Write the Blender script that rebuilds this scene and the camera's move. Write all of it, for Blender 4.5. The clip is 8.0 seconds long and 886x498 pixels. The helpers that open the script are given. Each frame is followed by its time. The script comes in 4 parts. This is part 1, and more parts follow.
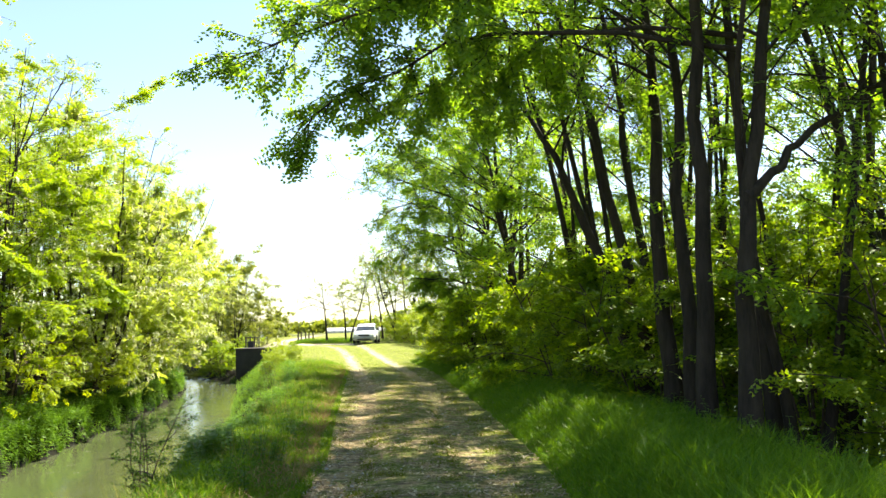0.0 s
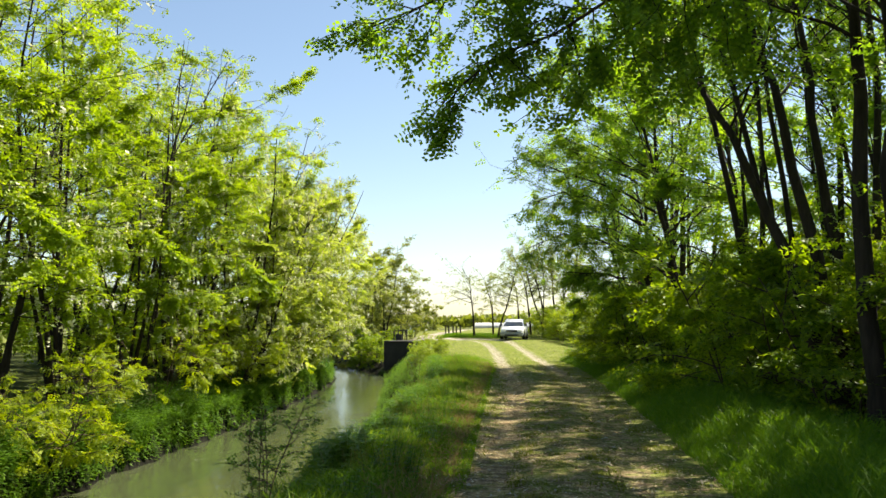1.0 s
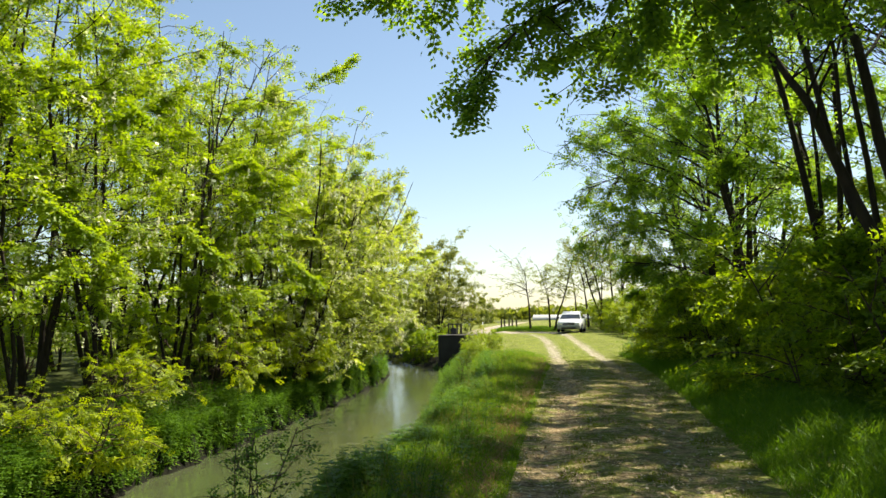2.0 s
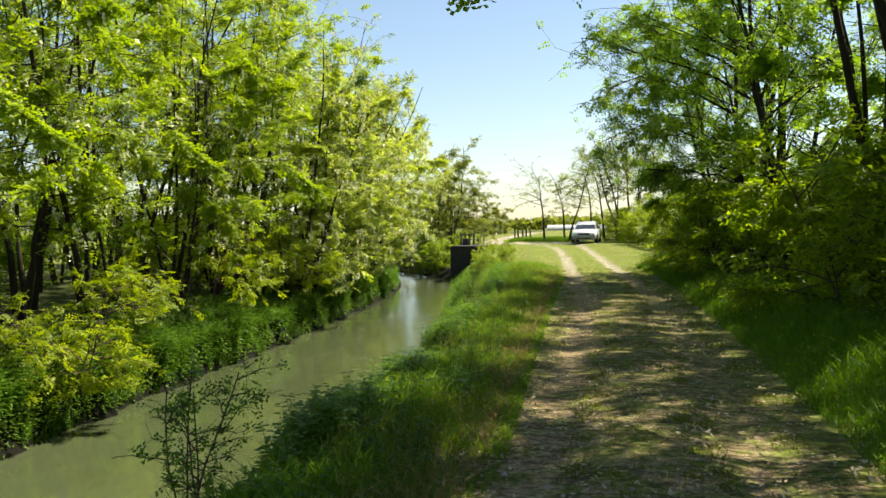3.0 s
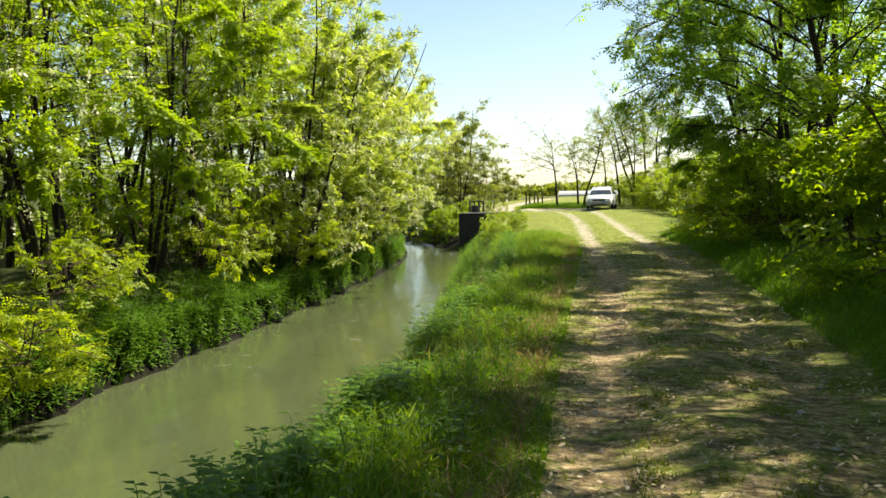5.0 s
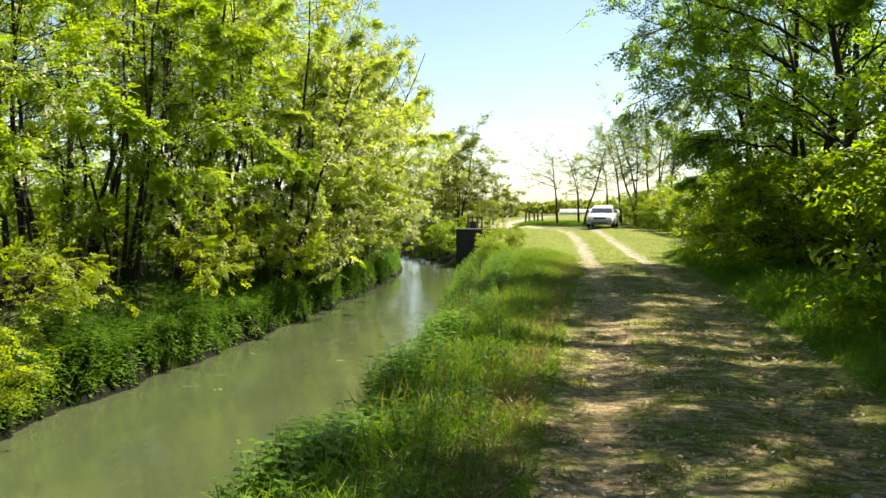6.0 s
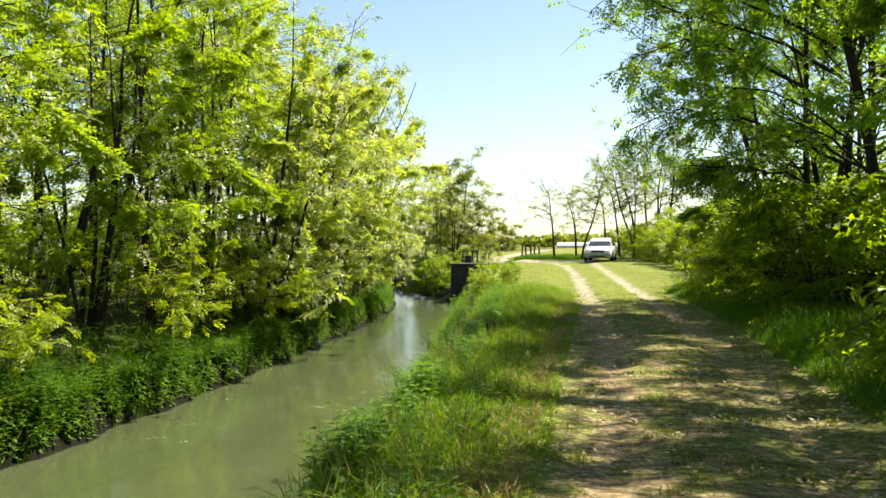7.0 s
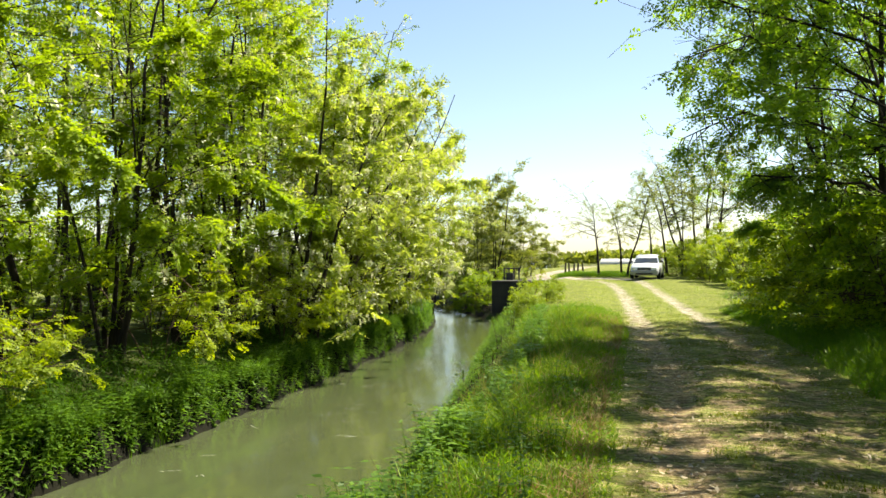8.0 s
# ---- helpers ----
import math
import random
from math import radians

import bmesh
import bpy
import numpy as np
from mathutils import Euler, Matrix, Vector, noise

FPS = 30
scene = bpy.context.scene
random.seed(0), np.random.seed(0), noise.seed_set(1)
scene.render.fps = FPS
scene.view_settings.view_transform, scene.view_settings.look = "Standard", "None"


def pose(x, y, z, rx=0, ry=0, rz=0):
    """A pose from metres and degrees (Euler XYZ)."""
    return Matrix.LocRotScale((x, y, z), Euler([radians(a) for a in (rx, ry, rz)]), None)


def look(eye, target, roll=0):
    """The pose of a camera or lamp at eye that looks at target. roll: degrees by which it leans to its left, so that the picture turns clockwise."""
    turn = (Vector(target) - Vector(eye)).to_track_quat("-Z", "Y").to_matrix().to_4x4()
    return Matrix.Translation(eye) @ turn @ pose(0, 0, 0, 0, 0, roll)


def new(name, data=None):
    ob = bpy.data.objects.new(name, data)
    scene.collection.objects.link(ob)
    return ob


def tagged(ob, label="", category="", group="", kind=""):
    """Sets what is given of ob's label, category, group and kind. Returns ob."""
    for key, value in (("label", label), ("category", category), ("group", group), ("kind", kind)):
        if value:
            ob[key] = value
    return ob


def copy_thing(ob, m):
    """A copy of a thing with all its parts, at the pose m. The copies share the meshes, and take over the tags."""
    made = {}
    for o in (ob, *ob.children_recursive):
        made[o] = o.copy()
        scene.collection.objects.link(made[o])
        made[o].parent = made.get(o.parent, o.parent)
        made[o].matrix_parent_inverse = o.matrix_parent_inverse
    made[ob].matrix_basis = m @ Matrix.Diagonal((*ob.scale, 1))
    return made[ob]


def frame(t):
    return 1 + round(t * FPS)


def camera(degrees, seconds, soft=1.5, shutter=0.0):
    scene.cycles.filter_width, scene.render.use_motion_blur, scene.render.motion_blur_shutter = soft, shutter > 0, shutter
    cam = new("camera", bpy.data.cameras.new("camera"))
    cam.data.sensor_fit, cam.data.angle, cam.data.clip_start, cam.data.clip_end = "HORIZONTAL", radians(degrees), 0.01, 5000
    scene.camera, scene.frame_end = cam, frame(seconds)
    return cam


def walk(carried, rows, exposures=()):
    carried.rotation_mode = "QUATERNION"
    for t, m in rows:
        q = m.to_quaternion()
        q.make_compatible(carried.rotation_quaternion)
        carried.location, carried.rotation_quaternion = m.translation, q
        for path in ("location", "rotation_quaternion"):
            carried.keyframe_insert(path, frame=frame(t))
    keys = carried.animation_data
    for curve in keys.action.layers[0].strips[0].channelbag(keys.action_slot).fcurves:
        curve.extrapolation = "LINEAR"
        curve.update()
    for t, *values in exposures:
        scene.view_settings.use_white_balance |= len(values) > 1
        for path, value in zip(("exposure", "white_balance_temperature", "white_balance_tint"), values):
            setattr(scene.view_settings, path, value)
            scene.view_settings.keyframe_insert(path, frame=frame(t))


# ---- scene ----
cam = camera(53.0, 8.0, soft=1.5)
PATH = [
    (0, (-0.16, 0.181, 1.486), (-0.131, 2.173, 1.66), -1.3),
    (0.5, (-0.242, 0.852, 1.479), (-0.335, 2.844, 1.633), -1.3),
    (1, (-0.277, 1.521, 1.485), (-0.58, 3.491, 1.653), 0.1),
    (1.2, (-0.278, 1.79, 1.489), (-0.594, 3.756, 1.676), -0.5),
    (2.3, (-0.22, 3.299, 1.577), (-0.67, 5.244, 1.687), -0.5),
    (2.5, (-0.244, 3.578, 1.58), (-0.649, 5.536, 1.644), -0.6),
    (3, (-0.366, 4.287, 1.573), (-0.831, 6.231, 1.524), -0.7),
    (3.5, (-0.505, 4.995, 1.563), (-0.881, 6.958, 1.512), -0.8),
    (4, (-0.601, 5.681, 1.55), (-1.041, 7.631, 1.502), 0.5),
    (4.5, (-0.75, 6.35, 1.548), (-1.276, 8.279, 1.495), -1.3),
    (4.7, (-0.791, 6.619, 1.544), (-1.271, 8.558, 1.455), -1.4),
    (5.8, (-0.919, 8.16, 1.499), (-1.456, 10.08, 1.346), 0.5),
    (6, (-0.931, 8.446, 1.492), (-1.421, 10.383, 1.404), 0.2),
    (6.5, (-0.98, 9.184, 1.481), (-1.597, 11.082, 1.352), 1.9),
    (7, (-1.056, 9.915, 1.484), (-1.542, 11.855, 1.473), -0.2),
    (7.5, (-1.161, 10.619, 1.501), (-1.788, 12.517, 1.422), 0.0),
    (8, (-1.32, 11.31, 1.518), (-1.897, 13.225, 1.544), -0.2),
]
walk(cam, [(t, look(eye, target, roll)) for t, eye, target, roll in PATH],
     [(0.0, 2.25, 7000, 8), (0.6, 1.5, 7000, 8), (1.2, 1.48, 7000, 8), (2.5, 1.36, 7000, 8), (4.5, 1.5, 7000, 8), (7.0, 1.66, 7000, 8), (8.0, 1.64, 7000, 8)])

# ---- world and sun ----
SUN_AZ, SUN_EL = 40.0, 55.0      # degrees to the right of the way ahead, degrees up
world = bpy.data.worlds.new("sky")
scene.world = world
world.use_nodes = True
wn, wl = world.node_tree.nodes, world.node_tree.links
sky = wn.new("ShaderNodeTexSky")
sky.sky_type, sky.sun_disc = "NISHITA", False
sky.sun_elevation, sky.sun_rotation = radians(SUN_EL), radians(SUN_AZ)
sky.air_density, sky.dust_density, sky.ozone_density = 1.0, 0.5, 1.9
wn["Background"].inputs["Strength"].default_value = 0.064
wl.new(sky.outputs["Color"], wn["Background"].inputs["Color"])
sun_way = Vector((math.sin(radians(SUN_AZ)) * math.cos(radians(SUN_EL)), math.cos(radians(SUN_AZ)) * math.cos(radians(SUN_EL)), math.sin(radians(SUN_EL))))
sun = new("sun", bpy.data.lights.new("sun", "SUN"))
sun.data.energy, sun.data.angle, sun.data.color = 5.0, radians(0.55), (1.0, 0.94, 0.82)
sun.matrix_world = look(sun_way * 60, (0, 0, 0))


# ---- materials ----
def material(name, rough=0.8, spec=0.3):
    """A new node material: its tree's nodes, links and principled shader."""
    m = bpy.data.materials.new(name)
    m.use_nodes = True
    p = m.node_tree.nodes["Principled BSDF"]
    p.inputs["Roughness"].default_value = rough
    p.inputs["Specular IOR Level"].default_value = spec
    return m, m.node_tree.nodes, m.node_tree.links, p


def noise_node(n, l, scale, detail=5.0, rough=0.6, coord="Object", squash=None):
    tc = n.new("ShaderNodeTexCoord")
    t = n.new("ShaderNodeTexNoise")
    t.inputs["Scale"].default_value, t.inputs["Detail"].default_value, t.inputs["Roughness"].default_value = scale, detail, rough
    if squash:
        mp = n.new("ShaderNodeMapping")
        mp.inputs["Scale"].default_value = squash
        l.new(tc.outputs[coord], mp.inputs["Vector"])
        l.new(mp.outputs["Vector"], t.inputs["Vector"])
    else:
        l.new(tc.outputs[coord], t.inputs["Vector"])
    return t.outputs["Fac"]


def ramp(n, l, fac, stops):
    r = n.new("ShaderNodeValToRGB")
    while len(r.color_ramp.elements) < len(stops):
        r.color_ramp.elements.new(0.5)
    for e, (at, c) in zip(r.color_ramp.elements, stops):
        e.position, e.color = at, (*c, 1)
    l.new(fac, r.inputs["Fac"])
    return r.outputs["Color"]


def mix(n, l, fac, a, b, how="MIX"):
    m = n.new("ShaderNodeMixRGB")
    m.blend_type = how
    for sock, v in zip(m.inputs, (fac, a, b)):
        if isinstance(v, (int, float)):
            sock.default_value = v
        elif isinstance(v, tuple):
            sock.default_value = (*v, 1)
        else:
            l.new(v, sock)
    return m.outputs["Color"]


def calc(n, l, how, a, b, clamp=False):
    m = n.new("ShaderNodeMath")
    m.operation, m.use_clamp = how, clamp
    for sock, v in zip(m.inputs, (a, b)):
        if isinstance(v, (int, float)):
            sock.default_value = v
        else:
            l.new(v, sock)
    return m.outputs["Value"]


def relief(n, l, p, height, strength=0.5, dist=0.02):
    b = n.new("ShaderNodeBump")
    b.inputs["Strength"].default_value, b.inputs["Distance"].default_value = strength, dist
    l.new(height, b.inputs["Height"])
    l.new(b.outputs["Normal"], p.inputs["Normal"])


def leaf_material(name, dark, mid, light, through_tint, share=0.45, gloss=0.3):
    """Thin leaves: each leaf its own tone; light shines through them."""
    m, n, l, p = material(name, 0.5, gloss)
    g = n.new("ShaderNodeNewGeometry")
    o = n.new("ShaderNodeObjectInfo")
    big = noise_node(n, l, 0.55, 2.0)
    f = calc(n, l, "ADD", calc(n, l, "MULTIPLY", g.outputs["Random Per Island"], 0.55), calc(n, l, "MULTIPLY", big, 0.35))
    f = calc(n, l, "ADD", f, calc(n, l, "MULTIPLY", o.outputs["Random"], 0.12))
    c = ramp(n, l, f, [(0.1, dark), (0.5, mid), (0.95, light)])
    l.new(c, p.inputs["Base Color"])
    t = n.new("ShaderNodeBsdfTranslucent")
    l.new(mix(n, l, 1.0, c, through_tint, "MULTIPLY"), t.inputs["Color"])
    s = n.new("ShaderNodeMixShader")
    s.inputs["Fac"].default_value = share
    l.new(p.outputs["BSDF"], s.inputs[1])
    l.new(t.outputs["BSDF"], s.inputs[2])
    l.new(s.outputs["Shader"], n["Material Output"].inputs["Surface"])
    return m


M_LEAF_L = leaf_material("locust_leaves_fresh", (0.108, 0.185, 0.01), (0.172, 0.255, 0.014), (0.262, 0.33, 0.026), (1.9, 1.8, 0.5), 0.48)
M_LEAF_PALE = leaf_material("locust_leaves_pale", (0.165, 0.235, 0.024), (0.255, 0.325, 0.047), (0.385, 0.43, 0.1), (1.75, 1.65, 0.8), 0.5)
M_LEAF_BOUGH = leaf_material("sunlit_bough_leaves", (0.11, 0.175, 0.007), (0.18, 0.245, 0.0095), (0.27, 0.315, 0.019), (1.9, 1.8, 0.5), 0.48)
M_LEAF_UNDER = leaf_material("understorey_leaves", (0.06, 0.115, 0.008), (0.155, 0.235, 0.013), (0.27, 0.345, 0.02), (2.0, 1.9, 0.5), 0.52)
M_LEAF_R = leaf_material("locust_leaves_deep", (0.065, 0.135, 0.02), (0.14, 0.235, 0.028), (0.235, 0.33, 0.038), (1.95, 1.9, 0.5), 0.56)
M_LEAF_SHRUB = leaf_material("shrub_leaves", (0.092, 0.157, 0.009), (0.162, 0.235, 0.014), (0.258, 0.319, 0.022), (2.1, 1.9, 0.5), 0.45)
M_LEAF_HERB = leaf_material("herb_leaves", (0.04, 0.09, 0.009), (0.085, 0.17, 0.016), (0.15, 0.25, 0.026), (1.9, 1.9, 0.5), 0.42, 0.2)
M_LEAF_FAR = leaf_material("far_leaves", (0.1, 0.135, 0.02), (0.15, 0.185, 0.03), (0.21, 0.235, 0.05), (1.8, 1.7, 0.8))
M_GRASS = leaf_material("grass_blades", (0.0678, 0.14, 0.0086), (0.131, 0.221, 0.0129), (0.232, 0.274, 0.0377), (1.8, 1.8, 0.6), 0.42, 0.1)
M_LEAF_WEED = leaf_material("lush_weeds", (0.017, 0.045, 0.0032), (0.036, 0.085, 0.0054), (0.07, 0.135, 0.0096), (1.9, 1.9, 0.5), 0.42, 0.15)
M_LUSH = leaf_material("shade_grass", (0.04, 0.095, 0.008), (0.076, 0.155, 0.012), (0.13, 0.21, 0.02), (1.9, 1.9, 0.5), 0.42, 0.1)
M_TURF = leaf_material("trodden_turf", (0.055, 0.08, 0.01), (0.12, 0.145, 0.016), (0.22, 0.21, 0.042), (1.8, 1.8, 0.6), 0.4, 0.1)
M_MEADOW = leaf_material("meadow_blades", (0.1, 0.175, 0.014), (0.158, 0.24, 0.022), (0.255, 0.3, 0.055), (1.7, 1.6, 0.6), 0.4, 0.1)
M_STRAW = leaf_material("seeding_grass", (0.12, 0.13, 0.03), (0.2, 0.19, 0.055), (0.3, 0.26, 0.1), (1.4, 1.4, 0.8), 0.35, 0.1)
M_DRY = leaf_material("dry_grass", (0.16, 0.1, 0.045), (0.25, 0.17, 0.08), (0.36, 0.27, 0.14), (1.3, 1.2, 0.8), 0.3, 0.1)
M_BLOSSOM = leaf_material("cream_blossom", (0.5, 0.5, 0.28), (0.62, 0.62, 0.4), (0.72, 0.72, 0.5), (1.1, 1.1, 1.0), 0.3)


def bark_material(name, a, b):
    m, n, l, p = material(name, 0.92, 0.15)
    grain = noise_node(n, l, 9.0, 6.0, 0.7, squash=(1, 1, 0.18))
    spots = noise_node(n, l, 1.3, 3.0)
    l.new(mix(n, l, spots, ramp(n, l, grain, [(0.3, a), (0.7, b)]), ramp(n, l, grain, [(0.3, a), (0.75, tuple(0.6 * v for v in b))])), p.inputs["Base Color"])
    relief(n, l, p, grain, 0.9, 0.03)
    return m


M_BARK = bark_material("locust_bark", (0.016, 0.013, 0.01), (0.065, 0.05, 0.038))
M_TWIG = bark_material("young_bark", (0.05, 0.035, 0.025), (0.12, 0.085, 0.06))


def ground_material():
    """Earth track, short turf and woodland floor, mixed by how worn the ground is."""
    m, n, l, p = material("ground_cover", 0.95, 0.1)
    at = n.new("ShaderNodeAttribute")
    at.attribute_name = "worn"
    sep = n.new("ShaderNodeSeparateColor")
    l.new(at.outputs["Color"], sep.inputs["Color"])
    fine = noise_node(n, l, 22.0, 8.0, 0.75)
    mid = noise_node(n, l, 3.2, 6.0, 0.65)
    wide = noise_node(n, l, 0.7, 4.0)
    grit = n.new("ShaderNodeTexVoronoi")
    grit.inputs["Scale"].default_value = 38.0
    tc = n.new("ShaderNodeTexCoord")
    l.new(tc.outputs["Object"], grit.inputs["Vector"])
    earth = ramp(n, l, fine, [(0.28, (0.12, 0.077, 0.037)), (0.5, (0.36, 0.265, 0.138)), (0.72, (0.7, 0.59, 0.41))])
    stone = ramp(n, l, grit.outputs["Distance"], [(0.0, (0.34, 0.26, 0.165)), (0.35, (0.19, 0.128, 0.072))])
    earth = mix(n, l, calc(n, l, "MULTIPLY", mid, 0.55), earth, stone)
    # Pale copy of the earth: the clearing's sunlight put into the colour.
    dry = ramp(n, l, fine, [(0.3, (0.23, 0.2, 0.155)), (0.7, (0.5, 0.455, 0.38))])
    earth = mix(n, l, at.outputs["Alpha"], earth, dry)
    turf = ramp(n, l, fine, [(0.3, (0.05, 0.065, 0.012)), (0.52, (0.175, 0.2, 0.04)), (0.72, (0.31, 0.31, 0.095))])
    turf = mix(n, l, ramp(n, l, wide, [(0.48, (0, 0, 0)), (0.7, (0.5, 0.5, 0.5))]), turf, (0.23, 0.25, 0.062))
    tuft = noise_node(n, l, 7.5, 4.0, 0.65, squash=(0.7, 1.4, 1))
    dark_earth = ramp(n, l, fine, [(0.3, (0.035, 0.024, 0.014)), (0.7, (0.13, 0.088, 0.05))])
    # Mask of darker patches, drawn out across the track, over earth and turf.
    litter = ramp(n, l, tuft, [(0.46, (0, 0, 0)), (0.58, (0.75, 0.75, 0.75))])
    earth, turf = mix(n, l, litter, earth, dark_earth), mix(n, l, litter, turf, ramp(n, l, fine, [(0.3, (0.02, 0.03, 0.007)), (0.7, (0.09, 0.1, 0.022))]))
    floor_c = ramp(n, l, mid, [(0.3, (0.035, 0.04, 0.014)), (0.6, (0.055, 0.07, 0.018)), (0.8, (0.075, 0.06, 0.035))])
    f = calc(n, l, "ADD", sep.outputs["Red"], calc(n, l, "MULTIPLY", calc(n, l, "SUBTRACT", calc(n, l, "ADD", calc(n, l, "MULTIPLY", mid, 0.6), calc(n, l, "MULTIPLY", fine, 0.4)), 0.5), 2.6))
    f = ramp(n, l, f, [(0.35, (0, 0, 0)), (0.65, (1, 1, 1))])
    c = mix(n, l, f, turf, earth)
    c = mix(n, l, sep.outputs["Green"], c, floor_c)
    # Wet mud, taken near black so its colour also holds the bank's shade.
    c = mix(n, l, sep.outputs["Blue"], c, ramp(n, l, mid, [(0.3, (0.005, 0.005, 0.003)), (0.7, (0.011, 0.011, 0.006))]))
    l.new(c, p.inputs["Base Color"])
    relief(n, l, p, calc(n, l, "ADD", fine, calc(n, l, "MULTIPLY", tuft, 1.2)), 0.7, 0.05)
    return m


M_GROUND = ground_material()


def water_material():
    m, n, l, p = material("silty_water", 0.1, 0.5)
    w = noise_node(n, l, 0.25, 4.0, squash=(1.0, 0.3, 1.0))
    l.new(ramp(n, l, w, [(0.3, (0.044, 0.055, 0.025)), (0.7, (0.066, 0.078, 0.037))]), p.inputs["Base Color"])
    r1 = noise_node(n, l, 6.5, 4.0, 0.6, squash=(1.0, 0.4, 1.0))
    r2 = noise_node(n, l, 1.1, 3.0, 0.5, squash=(1.0, 0.4, 1.0))
    relief(n, l, p, calc(n, l, "ADD", calc(n, l, "MULTIPLY", r1, 0.22), calc(n, l, "MULTIPLY", r2, 2.0)), 0.45, 0.03)
    return m


M_WATER = water_material()


def plain(name, c, rough=0.6, spec=0.4, metal=0.0, grime=0.25, scale=4.0):
    """A paint, plastic, concrete or metal with fine grain and larger stains."""
    m, n, l, p = material(name, rough, spec)
    p.inputs["Metallic"].default_value = metal
    a, b = noise_node(n, l, scale, 5.0), noise_node(n, l, scale * 9, 4.0)
    k = calc(n, l, "ADD", calc(n, l, "MULTIPLY", a, 0.7), calc(n, l, "MULTIPLY", b, 0.3))
    l.new(ramp(n, l, k, [(0.3, tuple(v * (1 - grime) for v in c)), (0.65, c)]), p.inputs["Base Color"])
    relief(n, l, p, b, 0.15, 0.01)
    return m


M_CONCRETE = plain("weathered_concrete", (0.05, 0.046, 0.042), 0.9, 0.2, 0, 0.5, 1.5)
M_RAIL = plain("dark_iron", (0.06, 0.055, 0.05), 0.7, 0.4, 0.3)
M_POST = plain("old_wood", (0.1, 0.085, 0.065), 0.9, 0.2, 0, 0.4, 6.0)
M_PAINT = plain("white_car_paint", (0.78, 0.79, 0.8), 0.25, 0.5, 0, 0.04, 2.0)
M_BLACK = plain("black_plastic", (0.03, 0.03, 0.032), 0.6, 0.4)
M_BUMPER = plain("grey_bumper", (0.3, 0.305, 0.31), 0.5, 0.4)
M_TYRE = plain("rubber", (0.025, 0.025, 0.026), 0.9, 0.2)
M_RIM = plain("steel_rim", (0.45, 0.46, 0.47), 0.35, 0.5, 0.8)
M_LAMP = plain("lamp_glass", (0.75, 0.77, 0.8), 0.1, 0.6, 0.3, 0.05)
M_WALL = plain("pale_render", (0.7, 0.7, 0.68), 0.9, 0.2, 0, 0.15, 0.4)
M_ROOF = plain("slate_roof", (0.12, 0.1, 0.09), 0.85, 0.2, 0, 0.3, 0.6)
M_FOIL = plain("greenhouse_sheet", (0.4, 0.41, 0.4), 0.8, 0.2, 0, 0.15, 0.2)
M_GLASS, _n, _l, _p = material("car_glass", 0.08, 0.8)
_p.inputs["Base Color"].default_value = (0.05, 0.06, 0.065, 1)


# ---- mesh helpers ----
def part(name, data, mat, parent=None, label=""):
    """One mesh object, of a bmesh or of finished mesh data, under a thing or a part."""
    if isinstance(data, bmesh.types.BMesh):
        me = bpy.data.meshes.new(name)
        data.to_mesh(me)
        data.free()
    else:
        me = data
    if mat and not me.materials:
        me.materials.append(mat)
    ob = new(name, me)
    ob.parent = parent
    return tagged(ob, label)


def faces_mesh(name, verts, corners):
    """Mesh data of loose faces, all with the same number of corners: verts (n, corners, 3)."""
    verts = np.asarray(verts, dtype=np.float32).reshape(-1, 3)
    nf = len(verts) // corners
    me = bpy.data.meshes.new(name)
    me.vertices.add(len(verts))
    me.vertices.foreach_set("co", verts.ravel())
    me.loops.add(len(verts))
    me.loops.foreach_set("vertex_index", np.arange(len(verts), dtype=np.int32))
    me.polygons.add(nf)
    me.polygons.foreach_set("loop_start", np.arange(0, len(verts), corners, dtype=np.int32))
    me.update(calc_edges=True)
    return me


def indexed_mesh(name, verts, faces, smooth=False):
    """Mesh data of verts (n, 3) and faces (m, k), all with k corners."""
    verts, faces = np.asarray(verts, dtype=np.float32), np.asarray(faces, dtype=np.int32)
    me = bpy.data.meshes.new(name)
    me.vertices.add(len(verts))
    me.vertices.foreach_set("co", verts.ravel())
    me.loops.add(faces.size)
    me.loops.foreach_set("vertex_index", faces.ravel())
    me.polygons.add(len(faces))
    me.polygons.foreach_set("loop_start", np.arange(0, faces.size, faces.shape[1], dtype=np.int32))
    if smooth:
        me.polygons.foreach_set("use_smooth", np.ones(len(faces), dtype=bool))
    me.update(calc_edges=True)
    return me


def box(bm, lo, hi, bevel=0.0):
    """A box from corner to corner, with rounded edges."""
    r = bmesh.ops.create_cube(bm, size=1.0)
    vs = r["verts"]
    for v in vs:
        v.co = Vector([lo[i] if v.co[i] < 0 else hi[i] for i in range(3)])
    if bevel:
        es = list({e for v in vs for e in v.link_edges})
        bmesh.ops.bevel(bm, geom=es, offset=bevel, segments=2, affect="EDGES", profile=0.5)
    return bm


def unit(a):
    return a / np.maximum(np.linalg.norm(a, axis=-1, keepdims=True), 1e-9)


